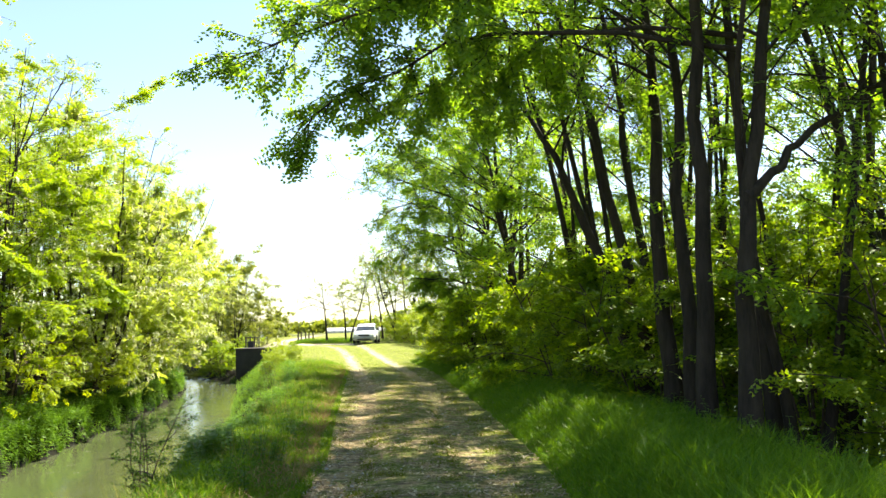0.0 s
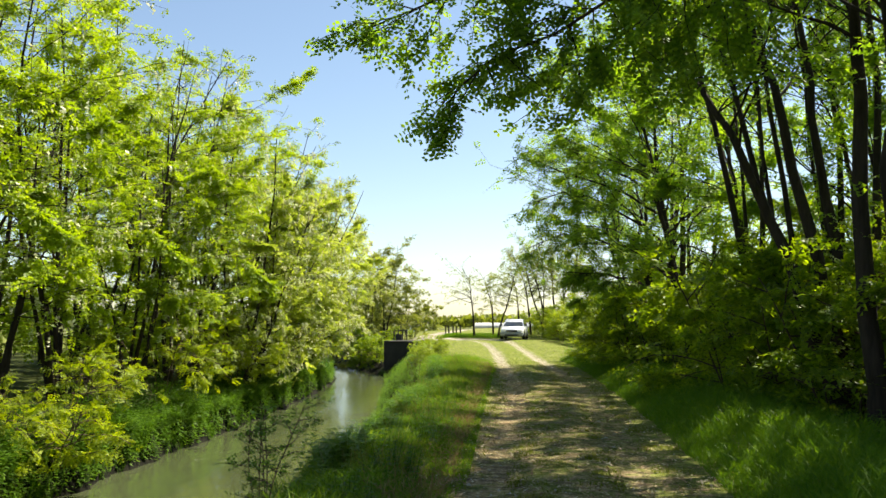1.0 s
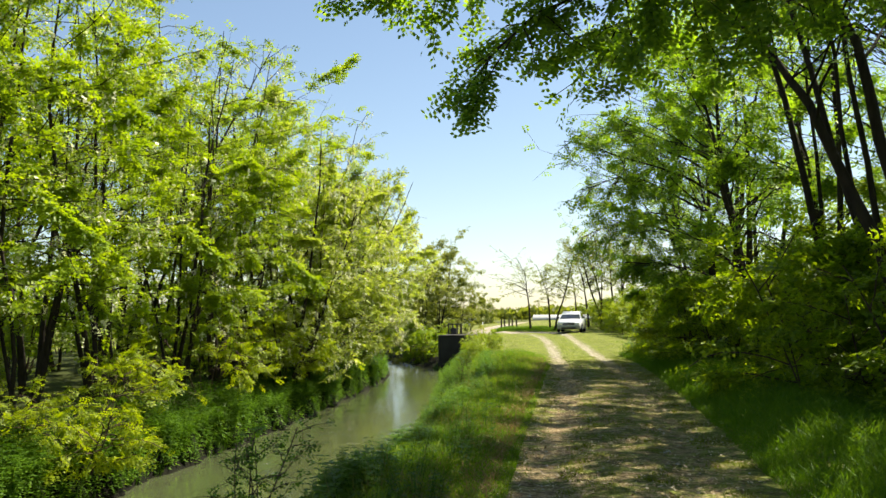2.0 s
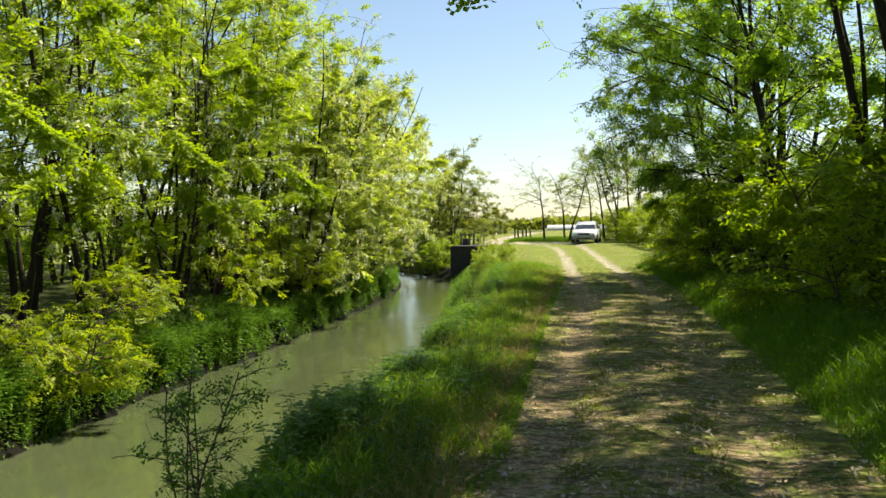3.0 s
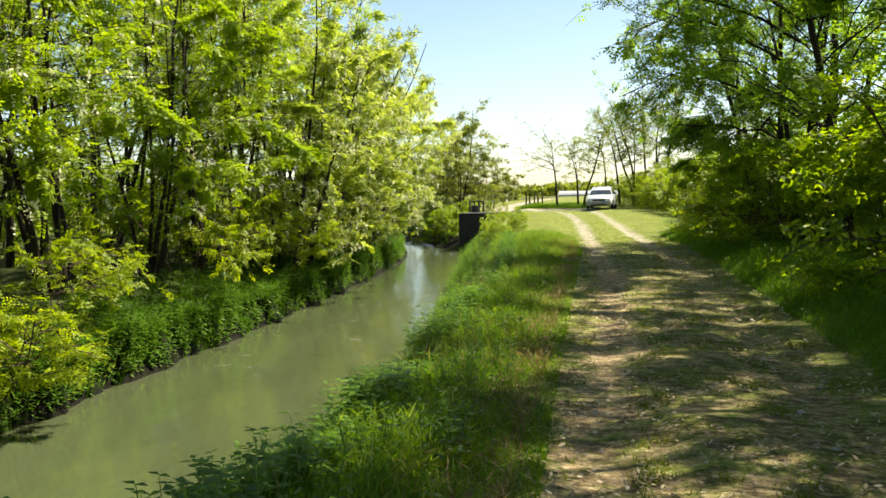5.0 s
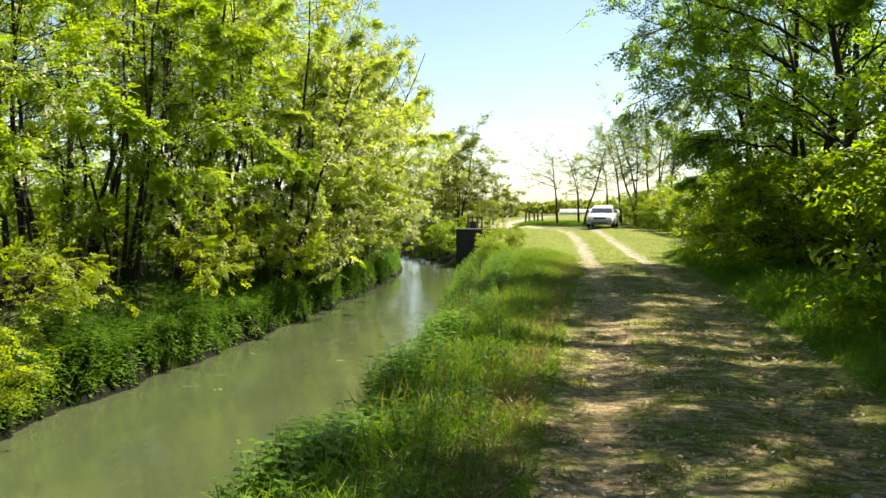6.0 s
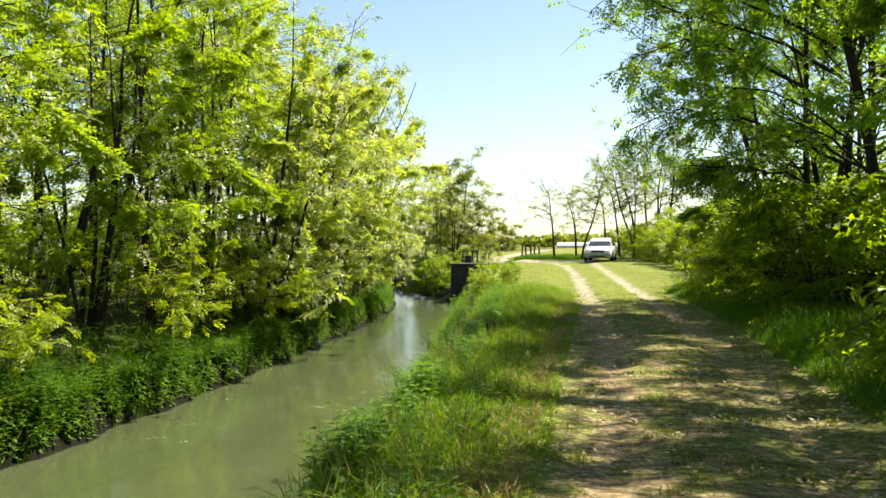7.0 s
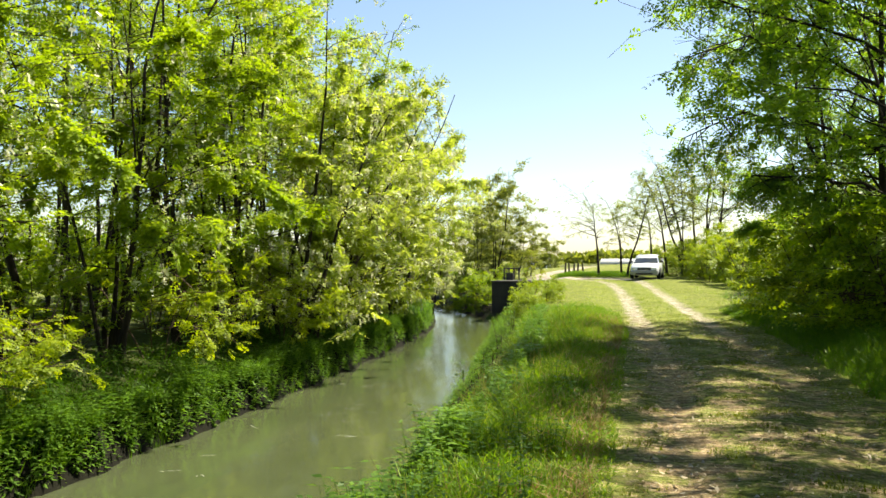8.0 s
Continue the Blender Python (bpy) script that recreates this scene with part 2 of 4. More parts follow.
def tubes(name, lines, sides=6):
    """Tapered branches: lines of (points (k, 3), radii (k)); thin ones have three sides."""
    V, F, base = [], [], 0
    full = sides
    for pts, rad in lines:
        sides = full if max(rad) > 0.02 else 3
        ang = np.arange(sides) * 2 * np.pi / sides
        pts = np.asarray(pts, float)
        t = unit(np.gradient(pts, axis=0))
        ref = np.where(np.abs(t[:, 2:3]) > 0.9, np.array([[1.0, 0, 0]]), np.array([[0, 0, 1.0]]))
        u = unit(np.cross(t, ref))
        w = np.cross(t, u)
        ring = pts[:, None] + np.asarray(rad)[:, None, None] * (np.cos(ang)[None, :, None] * u[:, None] + np.sin(ang)[None, :, None] * w[:, None])
        V.append(ring.reshape(-1, 3))
        for i in range(len(pts) - 1):
            for j in range(sides):
                a, b = base + i * sides + j, base + i * sides + (j + 1) % sides
                F.append((a, b, b + sides, a + sides))
        base += len(pts) * sides
    return indexed_mesh(name, np.concatenate(V), F, smooth=True)


# ---- plants ----
def bend(rng, start, way, length, k, wander=0.12, lift=0.0):
    """A wandering line of k points."""
    pts, d = [np.array(start, float)], np.array(way, float)
    for _ in range(k - 1):
        d = d + rng.normal(0, wander, 3) + np.array([0, 0, lift])
        d /= np.linalg.norm(d)
        pts.append(pts[-1] + d * length / (k - 1))
    return np.array(pts)


def along(pts, f):
    """The point at the share f of a line, and its way there."""
    s = f * (len(pts) - 1)
    i = min(int(s), len(pts) - 2)
    return pts[i] + (pts[i + 1] - pts[i]) * (s - i), unit(pts[i + 1] - pts[i])


def skeleton(rng, height, stems, low, spread, pull, limbs, radius, lean=0.12, twigs=5, fork=0.4, fine=1.0, steep=1.0, extra=(), bare=2, given=()):
    """Stems, limbs and twigs of a tree: tubes, and the lines that carry leaves. pull: the side to which the crown grows, for light; bare: each how-manieth twig has wood."""
    lines, leafy = [], []
    pull = np.array(pull, float)
    shoots = []
    for nodes, r in given:
        nodes = np.array(nodes, float)
        u, v = np.linspace(0, 1, len(nodes)), np.linspace(0, 1, 15)
        pts = np.stack([np.interp(v, u, nodes[:, i]) for i in range(3)], 1)
        pts[1:-1] = 0.25 * pts[:-2] + 0.5 * pts[1:-1] + 0.25 * pts[2:]
        pts[1:] += rng.normal(0, 0.025, (14, 3))
        lines.append((pts, np.linspace(r, 0.02, 15) * np.array([1.35, 1.1] + [1.0] * 13)))
        shoots.append((pts, r, height))
    for s in range(0 if given else stems):
        a = rng.uniform(0, 6.28)
        off = np.array([math.cos(a), math.sin(a), 0]) * (0.0 if stems == 1 else 0.25)
        way = unit(np.array([math.cos(a) * lean, math.sin(a) * lean, 1.0]) + 0.12 * pull)
        h = height * (1.0 if s == 0 else rng.uniform(0.7, 1.0))
        pts = bend(rng, off, way, h, 9, 0.07, 0.03)
        r = radius * (1.0 if s == 0 else rng.uniform(0.55, 0.9))
        lines.append((pts, np.linspace(r, 0.012 * fine, 9) * np.array([1.25] + [1.0] * 8)))
        shoots.append((pts, r, h))
    for i in range(limbs):
        pts, r, h = shoots[i % len(shoots)]
        f = low + (0.97 - low) * (i + rng.uniform(0, 1)) / limbs
        p, t = along(pts, f)
        a = rng.uniform(0, 6.28)
        side = np.array([math.cos(a), math.sin(a), 0]) + pull * rng.uniform(0.3, 1.4)
        side = unit(side)
        reach = spread * (0.45 + 0.75 * math.sin(math.pi * min(1.0, 0.18 + 0.82 * (f - low) / (1 - low)))) * rng.uniform(0.6, 1.15)
        reach *= 1.0 + 0.45 * float(side @ pull)
        way = unit(side + np.array([0, 0, rng.uniform(0.15, 0.9) * (0.5 + f) * steep]))
        limb = bend(rng, p, way, max(reach, 0.5), 6, 0.16, -0.05)
        r0 = max(0.016 * fine, r * (1 - f) * fork)
        lines.append((limb, np.linspace(r0, 0.008 * fine, 6)))
        leafy.append(limb[2:])
        for k in range(twigs):
            q, d = along(limb, 0.25 + 0.75 * (k + rng.uniform(0, 1)) / twigs)
            way = unit(d * 0.6 + rng.normal(0, 0.55, 3) * np.array([1, 1, 0.5]))
            twig = bend(rng, q, way, max(0.35, reach * rng.uniform(0.25, 0.5)), 4, 0.18, -0.03)
            if k % bare == 0:
                lines.append((twig, np.linspace(max(0.006 * fine, r0 * 0.4), 0.004 * fine, 4)))
            leafy.append(twig)
    for start, end, sag in extra:
        start, end = np.array(start, float), np.array(end, float)
        u = np.linspace(0, 1, 9)[:, None]
        limb = start + (end - start) * u + np.array([0, 0, 1.0]) * sag * np.sin(u * np.pi) + rng.normal(0, 0.13, (9, 3)) * u
        lines.append((limb, np.linspace(0.04, 0.01, 9)))
        reach = np.linalg.norm(end - start)
        for k in range(34):
            q, d = along(limb, 0.42 + 0.58 * (k + rng.uniform(0, 1)) / 34)
            way = unit(d * 0.5 + rng.normal(0, 0.6, 3) + np.array([0, 0, -0.25]))
            twig = bend(rng, q, way, rng.uniform(0.5, 1.25), 4, 0.18, -0.1)
            lines.append((twig, np.linspace(0.012, 0.004, 4)))
            leafy += [twig, twig, twig]
    return lines, leafy


def fronds(rng, leafy, count, size, pairs, leaflet, droop=0.25, corners=4, clump=0.0):
    """Feathered leaves on the leafy lines: each a row of leaflets on both sides of its stalk."""
    w = np.array([np.linalg.norm(np.diff(l, axis=0), axis=1).sum() for l in leafy])
    w = w * (0.25 + rng.exponential(1.0, len(w)) ** clump)
    pick = rng.choice(len(leafy), count, p=w / w.sum())
    P, D = np.empty((count, 3)), np.empty((count, 3))
    for i, k in enumerate(pick):
        P[i], D[i] = along(leafy[k], rng.uniform(0.02, 1.0) ** 0.7)
    D = unit(unit(D) * 0.5 + rng.normal(0, 0.75, (count, 3)) * np.array([1, 1, 0.45]) + np.array([0, 0, -droop]))
    up = unit(np.array([0, 0, 1.0]) + rng.normal(0, 0.45, (count, 3)))
    S = unit(np.cross(D, up))
    N = np.cross(S, D)
    size = size * rng.uniform(0.7, 1.25, (count, 1))
    out = []
    for j in range(pairs):
        f = (j + 0.6) / pairs
        for sg in (-1, 1):
            root = P + D * size * f - N * size * 0.12 * f * f
            way = unit(S * sg + D * 0.45 + rng.normal(0, 0.14, (count, 3)) - N * 0.15)
            flat = unit(np.cross(way, N + rng.normal(0, 0.2, (count, 3))))
            ln = leaflet * rng.uniform(0.75, 1.2, (count, 1)) * (1.0 - 0.35 * abs(f - 0.45))
            wd = ln * 0.32
            if corners == 4:
                out.append(np.stack([root, root + way * ln * 0.5 + flat * wd, root + way * ln, root + way * ln * 0.5 - flat * wd], 1))
            else:
                out.append(np.stack([root, root + way * ln * 0.8 + flat * wd, root + way * ln - flat * wd * 1.1], 1))
    return np.concatenate(out)


def plant(name, rng, bones, leaves, bark, foliage, label, category, group="", blossom=0, sides=6, stem_name="trunk"):
    """A tree or shrub: an empty at its foot with its trunk and crown."""
    lines, leafy = skeleton(rng, **bones)
    top = tagged(new(name), label, category, group)
    part(stem_name, tubes(stem_name, lines, sides), bark, top)
    corners = leaves.get("corners", 4)
    part("crown" if stem_name == "trunk" else "foliage", faces_mesh("crown", fronds(rng, leafy, **leaves), corners), foliage, top)
    if blossom:
        part("blossom", faces_mesh("blossom", clusters(rng, leafy, blossom), 4), M_BLOSSOM, top, "hanging cream-white flower clusters")
    return top


def clusters(rng, leafy, count):
    """Hanging flower clusters: small petals down a short stalk."""
    out = []
    pick = rng.integers(0, len(leafy), count)
    for k in pick:
        p, _ = along(leafy[k], rng.uniform(0.3, 1))
        for j in range(4):
            q = p + np.array([rng.normal(0, 0.025), rng.normal(0, 0.025), -0.02 - 0.06 * j])
            a, b = unit(rng.normal(0, 1, 3)), unit(rng.normal(0, 1, 3))
            r = 0.06 - 0.009 * j
            out.append(np.stack([q - a * r, q - b * r, q + a * r, q + b * r]))
    return np.array(out)


def blades(rng, roots, height, width, lean=0.35, tint=None):
    """Grass blades, each bent and of two faces: corners (n * 2, 3, 3)."""
    n = len(roots)
    h = height * rng.uniform(0.5, 1.25, (n, 1))
    a = rng.uniform(0, 6.28, n)
    side = np.stack([np.cos(a), np.sin(a), np.zeros(n)], 1)
    b = rng.uniform(0, 6.28, n)
    fall = np.stack([np.cos(b), np.sin(b), np.zeros(n)], 1) * lean * rng.uniform(0.2, 1.4, (n, 1))
    up = np.array([0, 0, 1.0])
    w = width * rng.uniform(0.6, 1.3, (n, 1))
    midp = roots + up * h * 0.6 + fall * h * 0.35
    tip = roots + up * h * (1 - 0.25 * lean) + fall * h
    lo = np.stack([roots - side * w, roots + side * w, midp + side * w * 0.3], 1)
    hi = np.stack([midp - side * w * 0.9, midp + side * w * 0.9, tip], 1)
    return np.concatenate([lo, hi])


# ---- the lie of the land ----
YK = [-60, 10, 16, 24, 30, 40, 50, 58, 66, 80, 120]
PATH_L = [-1.5, -1.6, -2.1, -2.75, -3.2, -4.5, -6.0, -7.6, -9.6, -10.5, -11]
PATH_R = [1.1, 1.05, 0.8, 0.3, -0.1, -1.3, -2.8, -4.3, -6.2, -6.5, -7]
BRINK = [-2.95, -2.98, -3.42, -4.2, -5.2, -7.0, -9.2, -10.6, -11.4, -14.6, -22]
WATER_R = [-5.1, -5.1, -5.5, -6.3, -7.2, -9.0, -11.0, -12.6, -14.4, -22.0, -55]
WATER_L = [-10.8, -10.9, -11.2, -11.95, -12.4, -13.5, -14.8, -16.2, -18.6, -29, -66]
LEVEL = -2.3


def at_y(table, y):
    return np.interp(y, YK, table)


def far_edge(y):
    """The canal's far waterline, wavering a little."""
    return at_y(WATER_L, y) + 0.12 * np.sin(1.6 * y) + 0.05 * np.sin(4.3 * y + 1.0)


def rise(y):
    return np.interp(y, [30, 45, 66, 78, 95, 200], [0, 0.07, 0.27, 0.48, 0.68, 0.7])


def land(x, y):
    """The ground's height, for arrays of one shape."""
    x, y = np.broadcast_arrays(np.asarray(x, float), np.asarray(y, float))
    out = np.empty(x.shape)
    flat_x, flat_y, flat_o = x.ravel(), y.ravel(), out.ravel()
    order = {}
    for i, v in enumerate(np.round(flat_y, 3)):
        order.setdefault(v, []).append(i)
    for v, idx in order.items():
        pl, pr, br, wr, wl_ = (float(at_y(t, v)) for t in (PATH_L, PATH_R, BRINK, WATER_R, WATER_L))
        g = float(rise(v))
        wl_ = float(far_edge(v))
        wet = float(np.interp(v, [44, 52], [1, 0]))
        left = float(np.interp(v, [60, 90], [-0.7, g]))
        kx = [wl_ - 60, wl_ - 34, wl_ - 2.6, wl_ - 0.2, wl_ - 0.05, wl_ + 1.2, wr - 1.2, wr + 0.1, br, pl - 0.5, pl, (pl + pr) / 2, pr, pr + 0.7]
        kz = [g, left, left, -1.5, -2.25, -3.2, -3.2, -2.2, g - 0.24, g + 0.05, g, g + 0.04, g, g + 0.1]
        x0 = max(pr + 1.2, 3.4)
        kx += [x0, x0 + 1.3, x0 + 3.2, x0 + 5, x0 + 12, x0 + 15]
        kz += [g, g - 0.3 * wet, g - 1.7 * wet, g - 2.5 * wet, g - 2.5 * wet, g]
        flat_o[idx] = np.interp(flat_x[idx], kx, kz)
    return out


def lump(x, y, scale, amount):
    """Gentle unevenness."""
    return amount * (np.sin(x * scale + 1.7 * np.sin(y * scale * 0.7)) + np.sin(y * scale * 1.3 + 1.3 * np.sin(x * scale * 0.9 + 2))) * 0.5


def near_line(x, y, line):
    """Distance to a line of points."""
    best = np.full(np.broadcast(x, y).shape, 1e9)
    for (ax, ay), (bx, by) in zip(line[:-1], line[1:]):
        t = np.clip(((x - ax) * (bx - ax) + (y - ay) * (by - ay)) / ((bx - ax) ** 2 + (by - ay) ** 2), 0, 1)
        best = np.minimum(best, np.hypot(x - ax - t * (bx - ax), y - ay - t * (by - ay)))
    return best


RUT_L = [(-1.1, 0), (-1.15, 10), (-1.35, 16), (-1.9, 24), (-2.6, 30), (-3.3, 36), (-4.35, 45), (-5.5, 53.5), (-6.55, 60), (-7.9, 65), (-10.4, 69)]
RUT_R = [(0.35, 0), (0.3, 10), (0.1, 16), (-0.45, 24), (-1.0, 30), (-2.05, 38.5), (-3.05, 47), (-3.9, 54), (-4.75, 60.5), (-5.7, 66), (-7.2, 69.5)]
LANE = [(-5.0, 67.5), (-9.0, 68.5), (-12.5, 71.0), (-14.2, 80), (-14.1, 95), (-17, 130), (-26, 200)]


def build_ground():
    xs = np.concatenate([[-3000, -1200, -500, -220, -120, -80, -60, -45, -36, -30, -26], np.arange(-23, -16, 0.5), np.arange(-16, 9, 0.2), np.arange(9, 14, 1), [16, 20, 24, 28, 31, 34, 40, 60, 100, 200, 500, 1200, 3000]])
    ys = np.concatenate([[-3000, -800, -250, -100, -50, -20, -8, 0], np.arange(4, 40, 0.22), np.arange(40, 100, 0.6), [102, 106, 112, 120, 135, 160, 200, 260, 400, 700, 1300, 3000]])
    X, Y = np.meshgrid(xs, ys)
    Z = land(X, Y)
    pl, pr = at_y(PATH_L, Y), at_y(PATH_R, Y)
    dl, dr, dn = near_line(X, Y, RUT_L), near_line(X, Y, RUT_R), near_line(X, Y, LANE)
    close = np.clip(1.5 - np.abs(Y - 30) / 60, 0, 1)
    on = (X > pl - 0.4) & (X < pr + 0.4) & (Y < 70)
    Z = Z + np.where(on, -0.035 * np.exp(-(dl / 0.28) ** 2) - 0.035 * np.exp(-(dr / 0.28) ** 2), 0) + close * np.where(on, lump(X, Y, 2.3, 0.018), lump(X, Y, 1.7, 0.06))
    Z = Z + close * lump(X, Y, 9.0, 0.008)
    broad = np.interp(Y, [24, 36], [0.52, 0.34])
    worn = np.maximum(0.6 * np.exp(-(dl / broad) ** 3), np.interp(Y, [20, 40], [0.5, 0.6]) * np.exp(-(dr / broad) ** 3))
    # Share of the sun-bleached-looking earth, painted in where the sunlit clearing begins.
    sun_pale = np.clip((Y - 27) / 9, 0, 1)
    across = np.clip(np.abs((X - pl) / (pr - pl) * 2 - 1), 0, 1.6)
    worn = np.maximum(worn, np.interp(Y, [22, 34], [0.47, 0.08]) * np.interp(across, [0.7, 1.25], [1, 0]) * (Y < 60))
    worn = np.maximum(worn, np.where((Y > 60), 0.85 * np.exp(-(dn / 1.2) ** 4), 0))
    woods = np.clip((at_y(WATER_L, Y) + 1.2 - X) / 0.6, 0, 1) * (X > -40) * (Y < 75) + np.clip((X - at_y(PATH_R, Y) - 1.0) / 0.8, 0, 1) * (Y < 48) * (X < 40)
    woods = np.clip(woods, 0, 1)
    ny, nx = X.shape
    idx = np.arange(nx * ny).reshape(ny, nx)
    F = np.stack([idx[:-1, :-1], idx[:-1, 1:], idx[1:, 1:], idx[1:, :-1]], -1).reshape(-1, 4)
    me = indexed_mesh("ground", np.stack([X, Y, Z], -1).reshape(-1, 3), F, smooth=True)
    col = me.color_attributes.new("worn", "FLOAT_COLOR", "POINT")
    # Mud with painted shade, full below about z -1.45.
    mud_shade = np.clip((-1.1 - Z) / 0.35, 0, 1)
    col.data.foreach_set("color", np.stack([worn, woods, mud_shade, sun_pale], -1).astype(np.float32).ravel())
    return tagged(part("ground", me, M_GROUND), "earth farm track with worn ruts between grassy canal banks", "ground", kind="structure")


build_ground()


def water_sheet(name, left_edge, right_edge, ys, z, label):
    V = [(left_edge(y), y, z) for y in ys] + [(right_edge(y), y, z) for y in ys]
    k = len(ys)
    F = [(i, i + k, i + k + 1, i + 1) for i in range(k - 1)]
    return tagged(part(name, indexed_mesh(name, V, F), M_WATER), label, "water", kind="structure")


water_sheet("canal_water", lambda y: float(at_y(WATER_L, y)) - 0.5, lambda y: float(at_y(WATER_R, y)) + 0.5, list(range(-60, 121, 4)), LEVEL, "silty olive-green water of a slow canal")
water_sheet("pond_water", lambda y: 5.5, lambda y: 20.0, list(range(-40, 50, 6)), -1.45, "pale still water beyond the tree strip")

# ---- trees on the far bank of the canal ----
rng = np.random.default_rng(11)
BANK_TREE = "fresh green locust tree with thin dark stems on the canal bank"
EDGE_TREE = "flowering locust tree with low boughs leaning over the canal"
edge_kinds, dense_kinds, tall_kinds = [], [], []
for i in range(3):
    edge_kinds.append(plant("locust_tree", np.random.default_rng(20 + i), dict(height=11.2 + 0.9 * i, stems=3, low=0.22, spread=2.8, pull=(0.5, -0.1, 0), limbs=32, radius=0.09, twigs=5, lean=0.16),
                            dict(count=1500, size=0.36, pairs=5, leaflet=0.118, corners=3, clump=2.3), M_BARK, M_LEAF_L, EDGE_TREE, "tree", "locust trees along the canal", blossom=220, sides=5))
for i in range(3):
    dense_kinds.append(plant("locust_tree", np.random.default_rng(30 + i), dict(height=8.8 + 0.7 * i, stems=3, low=0.07, spread=2.4, pull=(0.55, -0.15, 0), limbs=42, radius=0.085, twigs=5, lean=0.14, steep=1.2),
                             dict(count=2000, size=0.32, pairs=4, leaflet=0.128, corners=3, clump=1.9), M_BARK, M_LEAF_PALE, EDGE_TREE, "tree", "locust trees along the canal", blossom=850, sides=5))
for i in range(3):
    tall_kinds.append(plant("locust_tree", np.random.default_rng(40 + i), dict(height=13.4 + 0.8 * i, stems=2, low=0.3, spread=2.5, pull=(0.1, 0, 0), limbs=36, radius=0.11, twigs=5, lean=0.12),
                            dict(count=1150, size=0.36, pairs=3, leaflet=0.145, corners=3, clump=2.0), M_BARK, M_LEAF_L, BANK_TREE, "tree", "locust trees along the canal", blossom=60, sides=5))


def put(ob, x, y, turn, size, used, sink=0.05, tall=1.0):
    """Stand a plant, or a copy of it, at a place."""
    m = Matrix.LocRotScale((x, y, float(land(x, y)) - sink), Euler((0, 0, radians(turn))), (size, size, size * tall))
    if ob not in used:
        used.add(ob)
        ob.matrix_basis = m
        return ob
    return copy_thing(ob, Matrix.LocRotScale(m.translation, m.to_quaternion(), (1, 1, 1)) @ Matrix.Diagonal((size / ob.scale[0], size / ob.scale[1], size * tall / ob.scale[2], 1)))


used = set()
k = 0
for y in np.arange(13.5, 37, 1.9):
    k += 1
    x = float(at_y(WATER_L, y)) - 2.4 - rng.uniform(0, 1.2)
    put(edge_kinds[k % 3], x, y + rng.uniform(-0.5, 0.5), rng.uniform(-40, 40), rng.uniform(0.88, 1.1), used)
for y in np.arange(37.5, 56.5, 2.2):
    k += 1
    x = float(at_y(WATER_L, y)) - 1.0 - rng.uniform(0, 0.7)
    put(dense_kinds[k % 3], x, y + rng.uniform(-0.4, 0.4), rng.uniform(-35, 35), rng.uniform(1.0, 1.16), used)
for y in np.arange(36, 55, 2.6):
    k += 1
    put(tall_kinds[k % 3], float(at_y(WATER_L, y)) - 2.8 - rng.uniform(0, 0.8), y, rng.uniform(0, 360), rng.uniform(0.74, 0.88), used)
for row in range(3):
    for y in np.arange(11.0 + row, 56 + 3 * row, 3.8 + 1.2 * row):
        k += 1
        x = float(at_y(WATER_L, y)) - 5.2 - 3.4 * row - rng.uniform(0, 1.6)
        put(tall_kinds[k % 3], x, y + rng.uniform(-0.8, 0.8), rng.uniform(0, 360), rng.uniform(0.9, 1.05) + 0.1 * (y > 30), used)

# ---- shrubs ----
bank_shrubs = [plant("shrub", np.random.default_rng(60 + i), dict(height=2.9, stems=4, low=0.3, spread=1.75, pull=(0.75, -0.15, 0), limbs=20, radius=0.03, lean=0.35, twigs=5, bare=3, steep=0.6),
                     dict(count=430, size=0.34, pairs=6, leaflet=0.1, corners=3, droop=0.3, clump=1.6), M_TWIG, M_LEAF_BOUGH, "yellow-green young locust hanging over the canal bank", "shrub", "shrubs on the canal bank", sides=4, stem_name="stem") for i in range(3)]
wood_shrubs = [plant("shrub", np.random.default_rng(66 + i), dict(height=3.2, stems=5, low=0.06, spread=1.5, pull=(0.2, 0, 0), limbs=26, radius=0.03, lean=0.4, twigs=4, bare=9),
                     dict(count=700, size=0.32, pairs=3, leaflet=0.15, corners=3, droop=0.2, clump=1.0), M_TWIG, M_LEAF_UNDER, "dull green shrub between the stems of the wood", "shrub", "shrubs in the canal wood", sides=4, stem_name="stem") for i in range(2)]
used = set()
k = 0
for y in np.arange(15.5, 56, 3.5):
    k += 1
    x = float(at_y(WATER_L, y)) - 1.0 - rng.uniform(0, 1.2)
    put(bank_shrubs[k % 3], x, y + rng.uniform(-0.9, 0.9), rng.uniform(-40, 40), rng.uniform(0.55, 0.8) + 0.22 * (y > 28), used)
low_shrub = plant("shrub", np.random.default_rng(64), dict(height=1.5, stems=6, low=0.1, spread=0.9, pull=(0.4, -0.2, 0), limbs=26, radius=0.018, lean=0.5, twigs=4, bare=2, steep=0.7),
                  dict(count=520, size=0.26, pairs=5, leaflet=0.085, corners=3, droop=0.2, clump=1.2), M_TWIG, M_LEAF_BOUGH, "low bright yellow-green shrub at the water's edge", "shrub", "shrubs on the canal bank", sides=4, stem_name="stem")
put(low_shrub, -11.75, 19.8, 0, 1.0, used)
for i in range(30):
    y = 17 + 1.45 * i + rng.uniform(-0.6, 0.6)
    x = float(at_y(WATER_L, y)) - rng.uniform(4.5, 9) - 8 * (i % 3)
    put(wood_shrubs[i % 2], x, y, rng.uniform(0, 360), rng.uniform(0.75, 1.1) + 0.35 * (i % 3), used)

